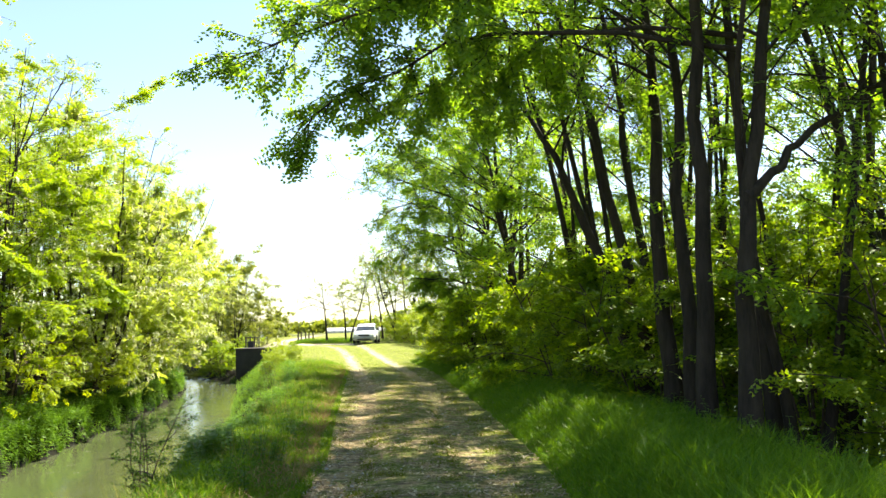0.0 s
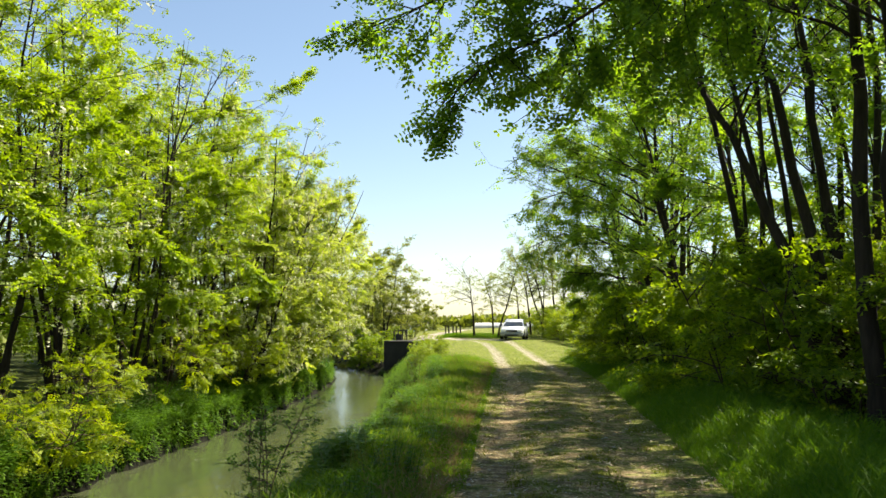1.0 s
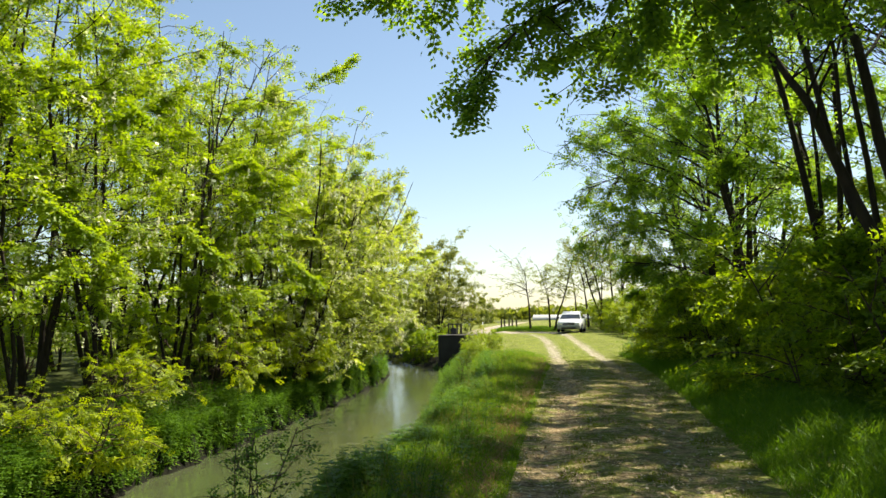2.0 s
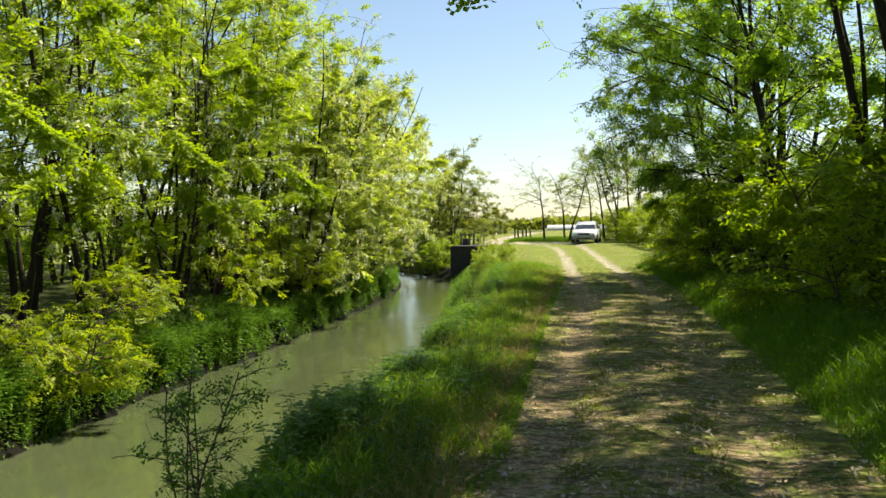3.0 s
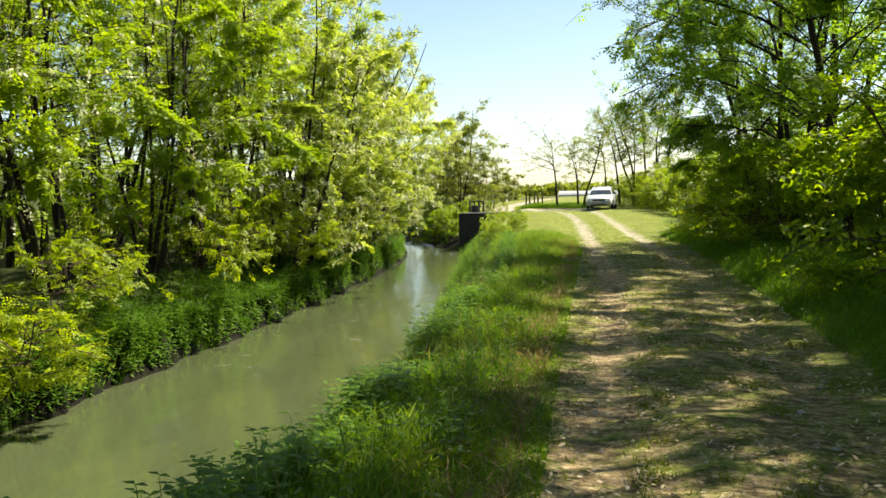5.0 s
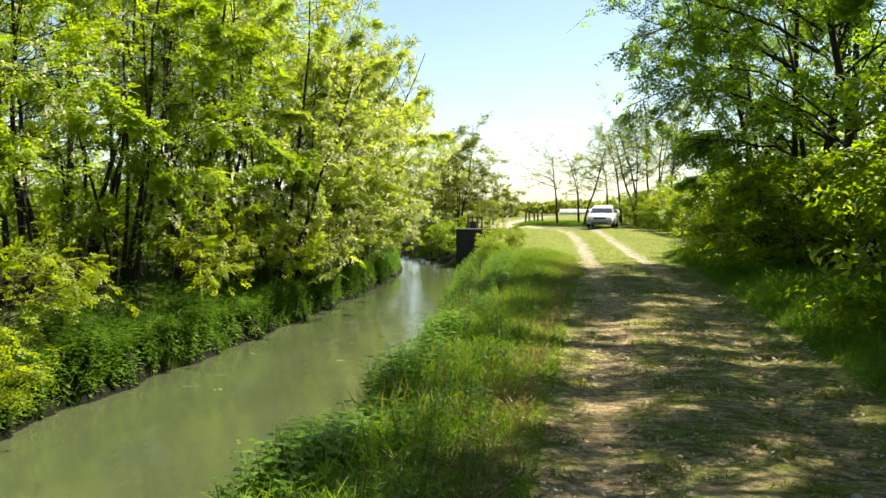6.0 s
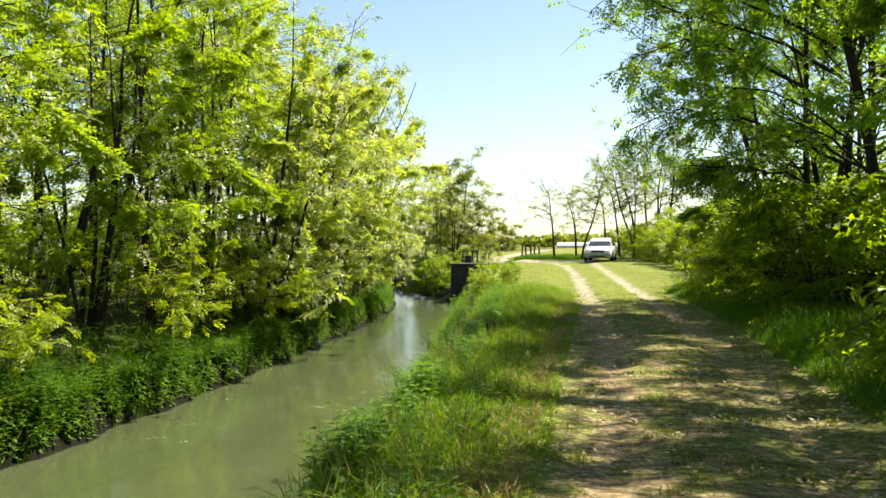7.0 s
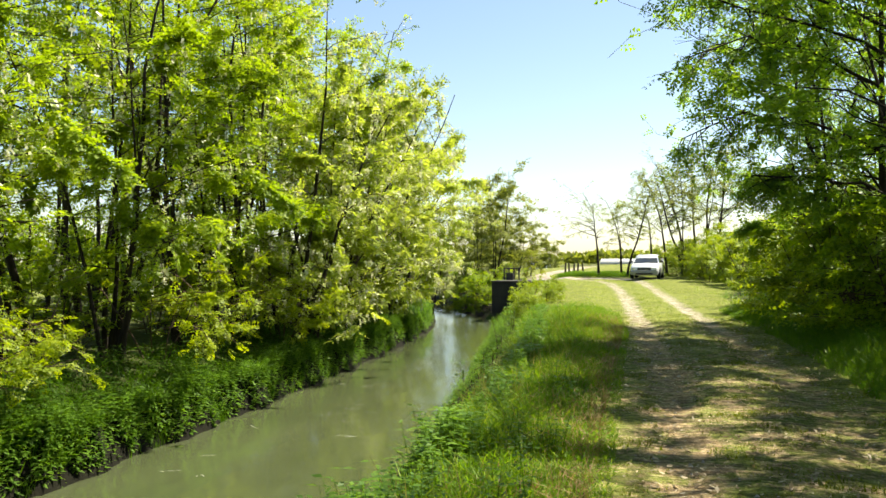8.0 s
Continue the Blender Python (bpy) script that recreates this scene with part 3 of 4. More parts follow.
# ---- trees beside the track ----
TRACK_TREE = "dark-stemmed locust tree arching over the farm track"
track_kinds = []
for i in range(4):
    track_kinds.append(plant("locust_tree", np.random.default_rng(80 + i), dict(height=12.0 + 0.5 * i, stems=3 + i % 2, bare=1, low=0.5, spread=3.0, pull=(-0.45, 0.05, 0), limbs=24, radius=0.1, twigs=6, lean=0.15, steep=2.2, fork=0.5),
                             dict(count=1000, size=0.32, pairs=5, leaflet=0.105, corners=3, clump=2.5), M_BARK, M_LEAF_R, TRACK_TREE, "tree", "locust trees beside the track", sides=6))
bough_tree = plant("locust_tree", np.random.default_rng(90), dict(height=10.5, stems=3, low=0.45, spread=2.8, pull=(-0.3, 0.05, 0), limbs=16, radius=0.1, steep=1.5, twigs=6, lean=0.03,
                   extra=[((-0.4, 0.2, 5.0), (-6.0, 1.9, 4.55), 0.7), ((-0.5, 0.1, 5.7), (-6.9, 1.5, 5.4), 0.7), ((-0.4, 0.3, 6.3), (-6.4, 2.5, 6.3), 0.7), ((-0.3, 0.3, 5.2), (-4.6, 2.6, 4.9), 0.6)]),
                   dict(count=4300, size=0.27, pairs=4, leaflet=0.085, clump=0.8), M_BARK, M_LEAF_R, "locust tree with a leafy bough hanging over the track", "tree", "locust trees beside the track", sides=7)
crown_kinds = [plant("locust_tree", np.random.default_rng(95 + i), dict(height=10.4, stems=2, bare=1, low=0.2, spread=2.9, pull=(-0.45, 0.05, 0), limbs=36, radius=0.11, twigs=6, lean=0.13, steep=1.9, fork=0.42),
                     dict(count=2200, size=0.32, pairs=4, leaflet=0.112, corners=3, clump=2.2), M_BARK, M_LEAF_R, TRACK_TREE, "tree", "locust trees beside the track", sides=6) for i in range(2)]
used = set()
put(bough_tree, 4.1, 10.6, 0, 1.0, used)
# stems with a lean of their own, beside the track
STEM_LEAVES = dict(count=1150, size=0.32, pairs=5, leaflet=0.1, corners=3, clump=2.4)
for name_seed, (x, y), stems_given, limbs, low in (
        (201, (3.62, 15.3), [([(-0.1, 0, 0), (-0.5, 0.1, 1.6), (-0.95, 0.2, 3.0), (-1.35, 0.3, 4.1), (-1.75, 0.6, 5.1), (-2.4, 1.0, 6.0), (-3.1, 1.4, 6.5)], 0.115),
                            ([(0, 0, 0), (-0.2, 0, 1.3), (-0.42, 0.1, 2.6), (-0.72, 0.2, 3.9), (-0.92, 0.3, 5.3), (-1.2, 0.5, 6.5), (-1.8, 0.8, 8.6), (-2.4, 1.1, 10.8)], 0.125),
                            ([(0.25, 0.4, 0), (0.05, 0.5, 1.7), (-0.1, 0.7, 3.4), (-0.2, 0.7, 4.9), (-0.35, 0.8, 6.2), (-0.7, 1.0, 8.6), (-0.9, 1.2, 11.2)], 0.105)], 26, 0.52),
        (202, (3.35, 13.2), [([(0, 0, 0), (-0.15, 0.05, 2.2), (-0.1, 0.1, 4.2), (-0.1, 0.1, 5.8), (-0.3, 0.3, 8.5), (-0.6, 0.5, 11.6)], 0.135)], 18, 0.52),
        (203, (3.4, 12.3), [([(0, 0, 0), (-0.1, 0.1, 2.6), (-0.05, 0.1, 4.4), (-0.1, 0.2, 6.6), (0.1, 0.3, 10.6)], 0.12)], 16, 0.52),
        (204, (3.3, 10.0), [([(0, 0, 0), (0.0, 0, 1.5), (0.1, 0, 2.8), (0.35, 0.1, 4.3), (0.6, 0.2, 5.6), (0.9, 0.4, 8.0), (1.1, 0.5, 10.6)], 0.13),
                            ([(0.1, 0, 2.9), (0.7, 0.1, 3.5), (1.6, 0.2, 4.1), (2.6, 0.3, 4.5)], 0.06)], 22, 0.52),
        (205, (3.1, 10.8), [([(0, 0, 0), (0.02, 0, 2.8), (0.1, 0.1, 5.6), (0.0, 0.2, 8.0), (-0.2, 0.2, 10.4)], 0.12)], 14, 0.52)):
    put(plant("locust_tree", np.random.default_rng(name_seed), dict(height=10.5, stems=1, low=low, spread=2.9, pull=(-0.45, 0.05, 0), limbs=limbs, radius=0.12, twigs=6, steep=1.9, fork=0.45, bare=1, given=stems_given),
              dict(STEM_LEAVES, count=limbs * 24), M_BARK, M_LEAF_R, TRACK_TREE, "tree", "locust trees beside the track", sides=8), x, y, 0, 1.0, used)
k = 0
for x, y, h in ((5.6, 8.9, 1.0), (5.4, 12.8, 1.0), (4.2, 18.6, 0.95), (3.6, 22.4, 0.98), (5.4, 20.4, 1.0), (5.0, 19.2, 0.95), (6.7, 11.2, 0.95), (7.6, 13.6, 0.85), (5.0, 16.8, 0.95), (3.7, 38.2, 0.6), (3.2, 42.0, 0.55)):
    k += 1
    put(track_kinds[k % 4], x, y, rng.uniform(-30, 30), h * rng.uniform(0.92, 1.05), used)

overhang = plant("locust_tree", np.random.default_rng(98), dict(height=10.0, stems=3, low=0.3, spread=2.2, pull=(-0.3, 0, 0), limbs=28, bare=1, radius=0.12, twigs=6, lean=0.12, steep=1.6, fork=0.42,
                 extra=[((-0.2, 0, 4.6), (-4.4, 0.0, 6.3), 0.3), ((-0.2, 0.1, 3.0), (-4.1, 0.4, 4.0), 0.5), ((-0.2, -0.1, 3.8), (-3.7, -1.2, 5.2), 0.4), ((-0.2, 0.2, 2.2), (-2.8, 0.3, 2.9), 0.4), ((-0.3, 0.2, 5.2), (-3.8, 1.4, 7.2), 0.3)]),
                 dict(count=2600, size=0.32, pairs=5, leaflet=0.09, corners=3, clump=1.5), M_BARK, M_LEAF_R, "locust tree with leafy boughs reaching low over the track", "tree", "locust trees beside the track", sides=7)
put(overhang, 2.4, 28.0, 0, 1.0, used)
# Those at y 10.0 and 14.4 are added out of view, to cast shade.
for x, y, h in ((2.9, 25.2, 1.04), (2.2, 30.0, 1.0), (1.9, 32.0, 0.84), (3.8, 33.2, 0.95), (4.6, 23.6, 0.95), (1.5, 34.6, 0.74), (6.4, 10.0, 0.85), (7.8, 14.4, 0.8), (7.6, 21.0, 0.85), (8.6, 17.4, 0.85), (6.3, 18.6, 1.0)):
    k += 1
    put(crown_kinds[k % 2], x, y, rng.uniform(-25, 25), h, used)

tall_shrubs = [plant("shrub", np.random.default_rng(105 + i), dict(height=5.4, stems=4, low=0.1, spread=1.8, pull=(-0.2, -0.1, 0), limbs=34, radius=0.045, lean=0.25, twigs=5, bare=9),
                     dict(count=1500, size=0.32, pairs=4, leaflet=0.115, corners=3, clump=1.6), M_TWIG, M_LEAF_UNDER, "tall shady shrub filling the gaps between trunks", "shrub", "shrubs beside the track", sides=5, stem_name="stem") for i in range(2)]
used = set()
# Some are added behind the trunks only to shade the right verge.
for x, y, h in ((5.2, 12.8, 0.75), (6.2, 15.5, 0.95), (5.6, 17.6, 0.85), (6.6, 11.2, 0.85), (4.5, 14.4, 0.62), (4.6, 18.2, 0.65), (4.7, 11.4, 0.6), (4.2, 22.6, 0.7), (5.2, 9.3, 0.7), (6.9, 14.6, 0.85), (7.6, 12.0, 0.85), (5.9, 10.4, 0.8), (6.4, 18.6, 0.9), (5.6, 21.6, 1), (5.0, 29.6, 0.95), (4.6, 34.0, 0.8), (8.2, 9.6, 1.0)):
    k += 1
    put(tall_shrubs[k % 2], x, y, rng.uniform(0, 360), h, used)

side_shrubs = [plant("shrub", np.random.default_rng(100 + i), dict(height=3.0, stems=5, low=0.06, spread=1.4, pull=(-0.3, -0.1, 0), limbs=30, radius=0.03, lean=0.35, twigs=4, bare=9),
                     dict(count=900, size=0.32, pairs=4, leaflet=0.118, corners=3, clump=1.5), M_TWIG, M_LEAF_UNDER, "dense dark green shrub under the trees by the track", "shrub", "shrubs beside the track", sides=4, stem_name="stem") for i in range(2)]
used = set()
for x, y, z in ((1.5, 29.0, 0.8), (1.7, 30.6, 0.95), (1.9, 27.2, 0.85), (2.2, 36.0, 1.1), (2.0, 32.8, 1.0), (2.6, 39.2, 1.0),
                (6.0, 17, 1.2), (4.8, 16.6, 1.0), (7.0, 10.0, 1.1)):
    k += 1
    put(side_shrubs[k % 2], x, y, rng.uniform(0, 360), z, used)
for y in np.arange(16, 56, 7.0):
    k += 1
    put(side_shrubs[k % 2], 18.5 + rng.uniform(-1, 3), y, rng.uniform(0, 360), rng.uniform(1.2, 2.2), used)
for y in np.arange(15.2, 38.5, 1.75):
    k += 1
    x = max(2.7, float(at_y(PATH_R, y)) + 2.2) + rng.uniform(-0.2, 0.9)
    put(side_shrubs[k % 2], x, y + rng.uniform(-0.5, 0.5), rng.uniform(-40, 40), rng.uniform(0.8, 1.15), used)
    if y < 36 and k % 2:
        put(side_shrubs[(k + 1) % 2], x + 1.5, y + rng.uniform(-0.5, 0.5), rng.uniform(0, 360), rng.uniform(1.05, 1.25), used)
light_shrubs = [plant("shrub", np.random.default_rng(110 + i), dict(height=2.6, stems=6, low=0.05, spread=1.3, pull=(0, 0, 0), limbs=28, radius=0.025, lean=0.45, twigs=4, bare=9),
                      dict(count=1150, size=0.26, pairs=3, leaflet=0.12, corners=3), M_TWIG, M_LEAF_SHRUB, "sunlit pale green shrub at the edge of the clearing", "shrub", "shrubs round the clearing", sides=4, stem_name="stem") for i in range(2)]
used = set()
for x, y, s in ((1.3, 32.4, 0.9), (1.0, 34.8, 0.9), (1.1, 37.4, 0.9), (1.5, 40.2, 1.0), (2.6, 42.4, 1.2), (1.9, 44.6, 1.0), (3.2, 45.0, 1.3), (1.2, 50, 1.0), (0.6, 54, 1.1), (2.6, 52, 1.4), (-0.2, 58, 1.0), (1.6, 58, 1.35), (-1.4, 62, 0.9), (0.6, 63, 1.3), (-2.2, 67, 0.95), (-0.4, 69, 1.25), (2.6, 66, 1.6), (-3.2, 72, 0.8), (-1.8, 75, 1.2), (3.5, 47.5, 1.2), (-4.4, 80, 1.0),
                (-7.7, 47.5, 0.36), (-7.2, 46, 0.3), (-7.3, 40.5, 0.36), (-7.6, 42.5, 0.4), (-7.0, 43.5, 0.3), (-6.8, 38.6, 0.34), (-7.9, 44.6, 0.42)):
    k += 1
    put(light_shrubs[k % 2], x, y, rng.uniform(0, 360), s, used)

for x, y, s in ((-15.9, 70.5, 0.85), (-16.9, 72.0, 1.0), (-18.0, 73.5, 1.1), (-15.4, 73.5, 0.7)):
    put(side_shrubs[int(y) % 2], x, y, rng.uniform(0, 360), s, {*side_shrubs})

# ---- thin trees round the clearing ----
thin_kinds = [plant("young_tree", np.random.default_rng(120 + i), dict(height=6.6, stems=1 + i % 2, low=0.4, spread=1.7, pull=(0, 0, 0), limbs=26, radius=0.085, lean=0.1, twigs=6, fork=0.6),
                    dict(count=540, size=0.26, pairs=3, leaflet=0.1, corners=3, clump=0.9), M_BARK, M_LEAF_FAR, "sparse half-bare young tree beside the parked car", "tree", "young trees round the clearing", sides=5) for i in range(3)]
leaning = plant("young_tree", np.random.default_rng(130), dict(height=5.0, stems=1, low=0.5, spread=1.9, pull=(-0.95, 0, 0), limbs=22, radius=0.1, lean=0.02, twigs=7, fork=0.7),
                dict(count=220, size=0.24, pairs=3, leaflet=0.1, corners=3), M_BARK, M_LEAF_FAR, "leaning half-bare young tree by the fence posts", "tree", "young trees round the clearing", sides=5)
used = set()
put(leaning, -8.7, 73, 0, 1.0, used)
for x, y, s, i in ((-6.7, 72, 0.98, 0), (-7.2, 74.5, 0.85, 1), (-4.2, 74, 1.1, 2), (-3.3, 72, 1.2, 1), (-2.2, 76, 1.3, 0), (-0.9, 70, 1.3, 2), (-5.3, 79, 0.95, 1), (-3.0, 70.6, 1.1, 0), (-1.9, 71.0, 1.2, 1)):
    put(thin_kinds[i], x, y, rng.uniform(0, 360), s, used)
bridge_kinds = [plant("locust_tree", np.random.default_rng(140 + i), dict(height=7.8, stems=3, low=0.1, spread=2.1, pull=(0.1, 0, 0), limbs=40, radius=0.07, twigs=7, steep=1.2),
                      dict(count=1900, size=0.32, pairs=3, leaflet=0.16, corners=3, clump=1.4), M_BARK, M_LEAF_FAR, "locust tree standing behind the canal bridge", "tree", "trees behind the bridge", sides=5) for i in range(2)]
used = set()
for x, y, s in ((-17.3, 78, 1.2), (-19.6, 80, 0.95), (-16.0, 80, 0.7), (-22, 76, 1.0), (-18.4, 84, 0.9), (-15.7, 84, 0.55), (-21, 88, 0.9), (-24.5, 82, 1.1)):
    k += 1
    put(bridge_kinds[k % 2], x, y, rng.uniform(0, 360), s, used)
far_kinds = [plant("bush", np.random.default_rng(150 + i), dict(height=4.2, stems=4, low=0.05, spread=1.7, pull=(0, 0, 0), limbs=26, radius=0.05, lean=0.3, twigs=4, bare=9),
                   dict(count=700, size=0.4, pairs=3, leaflet=0.25, corners=3), M_TWIG, M_LEAF_FAR, "round green bush far off in the fields", "bush", "bushes in the fields", sides=4, stem_name="stem") for i in range(2)]
used = set()
for x, y, s in ((-21.5, 130, 0.95), (-24, 136, 0.6), (-30, 150, 0.7), (-4, 112, 0.5), (0, 116, 0.8), (4, 112, 0.9), (-3.5, 97, 0.5), (-1, 95, 0.65)):
    k += 1
    put(far_kinds[k % 2], x, y, rng.uniform(0, 360), s, used)


def far_wood(name, x0, x1, y, height, count, seed):
    """A distant hedge or wood as one uneven mass of leaf clumps."""
    r = np.random.default_rng(seed)
    c = np.stack([r.uniform(x0, x1, count), y + r.uniform(-6, 6, count), np.zeros(count)], 1)
    top = height * (0.65 + 0.35 * np.sin(c[:, 0] * 0.09) * np.sin(c[:, 0] * 0.031 + 1)) * r.uniform(0.7, 1.15, count)
    c[:, 2] = 0.5 + top * r.uniform(0, 1, count) ** 0.7
    a, b = unit(r.normal(0, 1, (count, 3))), unit(r.normal(0, 1, (count, 3)))
    s = r.uniform(0.5, 1.3, (count, 1))
    quads = np.stack([c - a * s, c - b * s, c + a * s, c + b * s], 1)
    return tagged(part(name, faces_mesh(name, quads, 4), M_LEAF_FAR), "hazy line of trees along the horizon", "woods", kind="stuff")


far_wood("far_woods", -220, 260, 330, 6.5, 14000, 5)


# ---- buildings far off ----
def gable_house(name, x, y, w, d, h, roof_h, label):
    top = tagged(new(name), label, "house")
    top.location = (x, y, float(land(x, y)))
    bm = bmesh.new()
    box(bm, (-w / 2, -d / 2, -0.3), (w / 2, d / 2, h))
    part("wall", bm, M_WALL, top)
    bm = bmesh.new()
    o = 0.4
    vs = [bm.verts.new(p) for p in ((-w / 2 - o, -d / 2 - o, h), (w / 2 + o, -d / 2 - o, h), (w / 2 + o, d / 2 + o, h), (-w / 2 - o, d / 2 + o, h), (-w / 2 - o, 0, h + roof_h), (w / 2 + o, 0, h + roof_h))]
    for f in ((0, 1, 5, 4), (2, 3, 4, 5), (1, 2, 5), (3, 0, 4), (3, 2, 1, 0)):
        bm.faces.new([vs[i] for i in f])
    part("roof", bm, M_ROOF, top)
    for i in range(3):
        bm = bmesh.new()
        u = -w / 2 + w * (i + 0.5) / 3
        box(bm, (u - 0.5, -d / 2 - 0.04, 0.9), (u + 0.5, -d / 2 + 0.06, 2.1), 0.02)
        part("window", bm, M_GLASS, top)
    return top


gable_house("farmhouse", -40.5, 220, 5.0, 6, 2.2, 1.1, "small white farmhouse with a dark roof across the fields")


def greenhouse(x, y, w, d, h):
    """A long low sheet-covered tunnel."""
    top = tagged(new("greenhouse"), "long low pale greenhouse across the fields", "greenhouse")
    top.location = (x, y, float(land(x, y)))
    bm = bmesh.new()
    ring = [(math.cos(math.pi * i / 10) * d / 2, math.sin(math.pi * i / 10) * h) for i in range(11)]
    rows = [[bm.verts.new((u, p[0], p[1])) for p in ring] for u in np.linspace(-w / 2, w / 2, 9)]
    for a, b in zip(rows[:-1], rows[1:]):
        for i in range(10):
            bm.faces.new((a[i], a[i + 1], b[i + 1], b[i]))
    bm.faces.new(rows[0])
    bm.faces.new(rows[-1][::-1])
    part("cover", bm, M_FOIL, top)
    for u in np.linspace(-w / 2, w / 2, 9):
        line = np.array([(u, p[0] * 1.01, p[1] * 1.02) for p in ring])
        part("hoop", tubes("hoop", [(line, np.full(11, 0.06))], 4), M_BUMPER, top)
    return top


greenhouse(-20, 236, 15, 6, 1.3)

# ---- canal headwall ----
headwall = tagged(new("canal_headwall"), "dark stained concrete headwall with an iron railing beside the canal", "headwall")
headwall.location = (-13.8, 66.0, 0.0)
bm = bmesh.new()
box(bm, (-0.8, 0.0, -3.3), (2.0, 3.4, 0.14), 0.03)
part("wall", bm, M_CONCRETE, headwall, "dark damp concrete wall")
bm = bmesh.new()
box(bm, (-0.83, -0.03, 0.144), (2.03, 3.43, 0.22), 0.025)
part("coping", bm, M_CONCRETE, headwall)
rail = part("railing", tubes("railing", [(np.array([(-0.75, 3.2, z), (0.35, 3.2, z)]), np.full(2, r)) for z, r in ((0.98, 0.04), (0.62, 0.025))], 6), M_RAIL, headwall)
for u in np.linspace(-0.7, 0.3, 4):
    bm = bmesh.new()
    box(bm, (u - 0.045, 3.15, 0.24), (u + 0.045, 3.24, 1.04), 0.008)
    part("rail_post", bm, M_RAIL, rail)
bm = bmesh.new()
box(bm, (-0.5, 2.9, 0.21), (-0.05, 3.1, 0.7), 0.02)
part("gate_frame", bm, M_RAIL, headwall, "dark iron sluice frame")


# ---- fence posts ----
def fence_post(x, y, h, lean):
    bm = bmesh.new()
    bmesh.ops.create_cone(bm, cap_ends=True, segments=9, radius1=0.075, radius2=0.065, depth=h + 0.3)
    bmesh.ops.bevel(bm, geom=[e for e in bm.edges if all(v.co.z > 0 for v in e.verts)], offset=0.02, segments=2, affect="EDGES")
    ob = part("fence_post", bm, M_POST)
    ob.location = (x, y, float(land(x, y)) + h / 2 - 0.15)
    ob.rotation_euler = (0, radians(lean), 0)
    return tagged(ob, "short dark weathered wooden post in the grass", "post", "posts by the lane")


for x, y, h, a in ((-11.8, 78, 0.9, 2), (-11.55, 78.2, 0.85, -2), (-11.2, 78.4, 0.8, 1), (-10.95, 78.6, 0.75, 4), (-10.6, 78.8, 0.8, -3)):
    fence_post(x, y, h, a)


# ---- parked car ----
def parked_car(x, y, turn):
    """A white hatchback; its nose points to -y before it is turned."""
    car = tagged(new("car"), "white hatchback car parked on the dry grass by the lane", "car")
    W = 0.86
    stations = [(-2.06, 0.4, 0.6, 0.74), (-2.0, 0.3, 0.7, 0.86), (-1.85, 0.25, 0.78, 0.94), (-1.5, 0.22, 0.85, 0.98), (-1.0, 0.2, 0.92, 1.0), (0.0, 0.2, 0.97, 1.0), (1.2, 0.2, 0.99, 1.0), (1.8, 0.28, 0.98, 0.96), (2.0, 0.38, 0.9, 0.9)]
    bm = bmesh.new()
    rings = []
    for yy, lo, hi, wf in stations:
        w = W * wf
        prof = [(-w * 0.9, lo), (-w, lo + 0.14), (-w, hi - 0.16), (-w * 0.9, hi), (0, hi + 0.035), (w * 0.9, hi), (w, hi - 0.16), (w, lo + 0.14), (w * 0.9, lo)]
        rings.append([bm.verts.new((px, yy, pz)) for px, pz in prof])
    for a, b in zip(rings[:-1], rings[1:]):
        for i in range(9):
            bm.faces.new((a[i], a[(i + 1) % 9], b[(i + 1) % 9], b[i]))
    bm.faces.new(rings[0][::-1])
    bm.faces.new(rings[-1])
    bmesh.ops.recalc_face_normals(bm, faces=bm.faces)
    body = part("body", bm, M_PAINT, car)
    for f in body.data.polygons:
        f.use_smooth = True
    # cabin: roof and pillars, with the panes set in
    bm = bmesh.new()
    belt, top_z = 0.92, 1.46
    lowp = [(-0.8, -1.05), (0.8, -1.05), (0.8, 1.9), (-0.8, 1.9)]
    hip = [(-0.6, -0.2), (0.6, -0.2), (0.6, 1.3), (-0.6, 1.3)]
    lv = [bm.verts.new((a, b, belt - 0.03)) for a, b in lowp]
    hv = [bm.verts.new((a, b, top_z)) for a, b in hip]
    for i in range(4):
        bm.faces.new((lv[i], lv[(i + 1) % 4], hv[(i + 1) % 4], hv[i]))
    bm.faces.new(hv)
    bmesh.ops.bevel(bm, geom=[e for e in bm.edges if e.verts[0] in hv or e.verts[1] in hv], offset=0.06, segments=3, affect="EDGES")
    bmesh.ops.recalc_face_normals(bm, faces=bm.faces)
    part("cabin", bm, M_PAINT, car)

    def pane(name, pts, out):
        b = bmesh.new()
        c = sum((Vector(p) for p in pts), Vector()) / 4
        vs = [b.verts.new(c + (Vector(p) - c) * 0.9 + Vector(out) * 0.012) for p in pts]
        fc = b.faces.new(vs)
        r = bmesh.ops.extrude_face_region(b, geom=[fc])
        for v in r["geom"]:
            if isinstance(v, bmesh.types.BMVert):
                v.co -= Vector(out) * 0.02
        bmesh.ops.recalc_face_normals(b, faces=b.faces)
        return part(name, b, M_GLASS, car, "dark tinted glass")
    L = [(a, b, belt) for a, b in lowp]
    T = [(a, b, top_z - 0.04) for a, b in hip]
    pane("windscreen", (L[0], L[1], T[1], T[0]), (0, -0.55, 0.83))
    pane("side_window", (L[1], L[2], T[2], T[1]), (0.94, 0, 0.34))
    pane("side_window", (L[3], L[0], T[0], T[3]), (-0.94, 0, 0.34))
    pane("rear_window", (L[2], L[3], T[3], T[2]), (0, 0.78, 0.62))
    bm = bmesh.new()
    box(bm, (-0.8, -2.13, 0.24), (0.8, -1.85, 0.5), 0.06)
    part("bumper", bm, M_BUMPER, car, "grey front bumper")
    bm = bmesh.new()
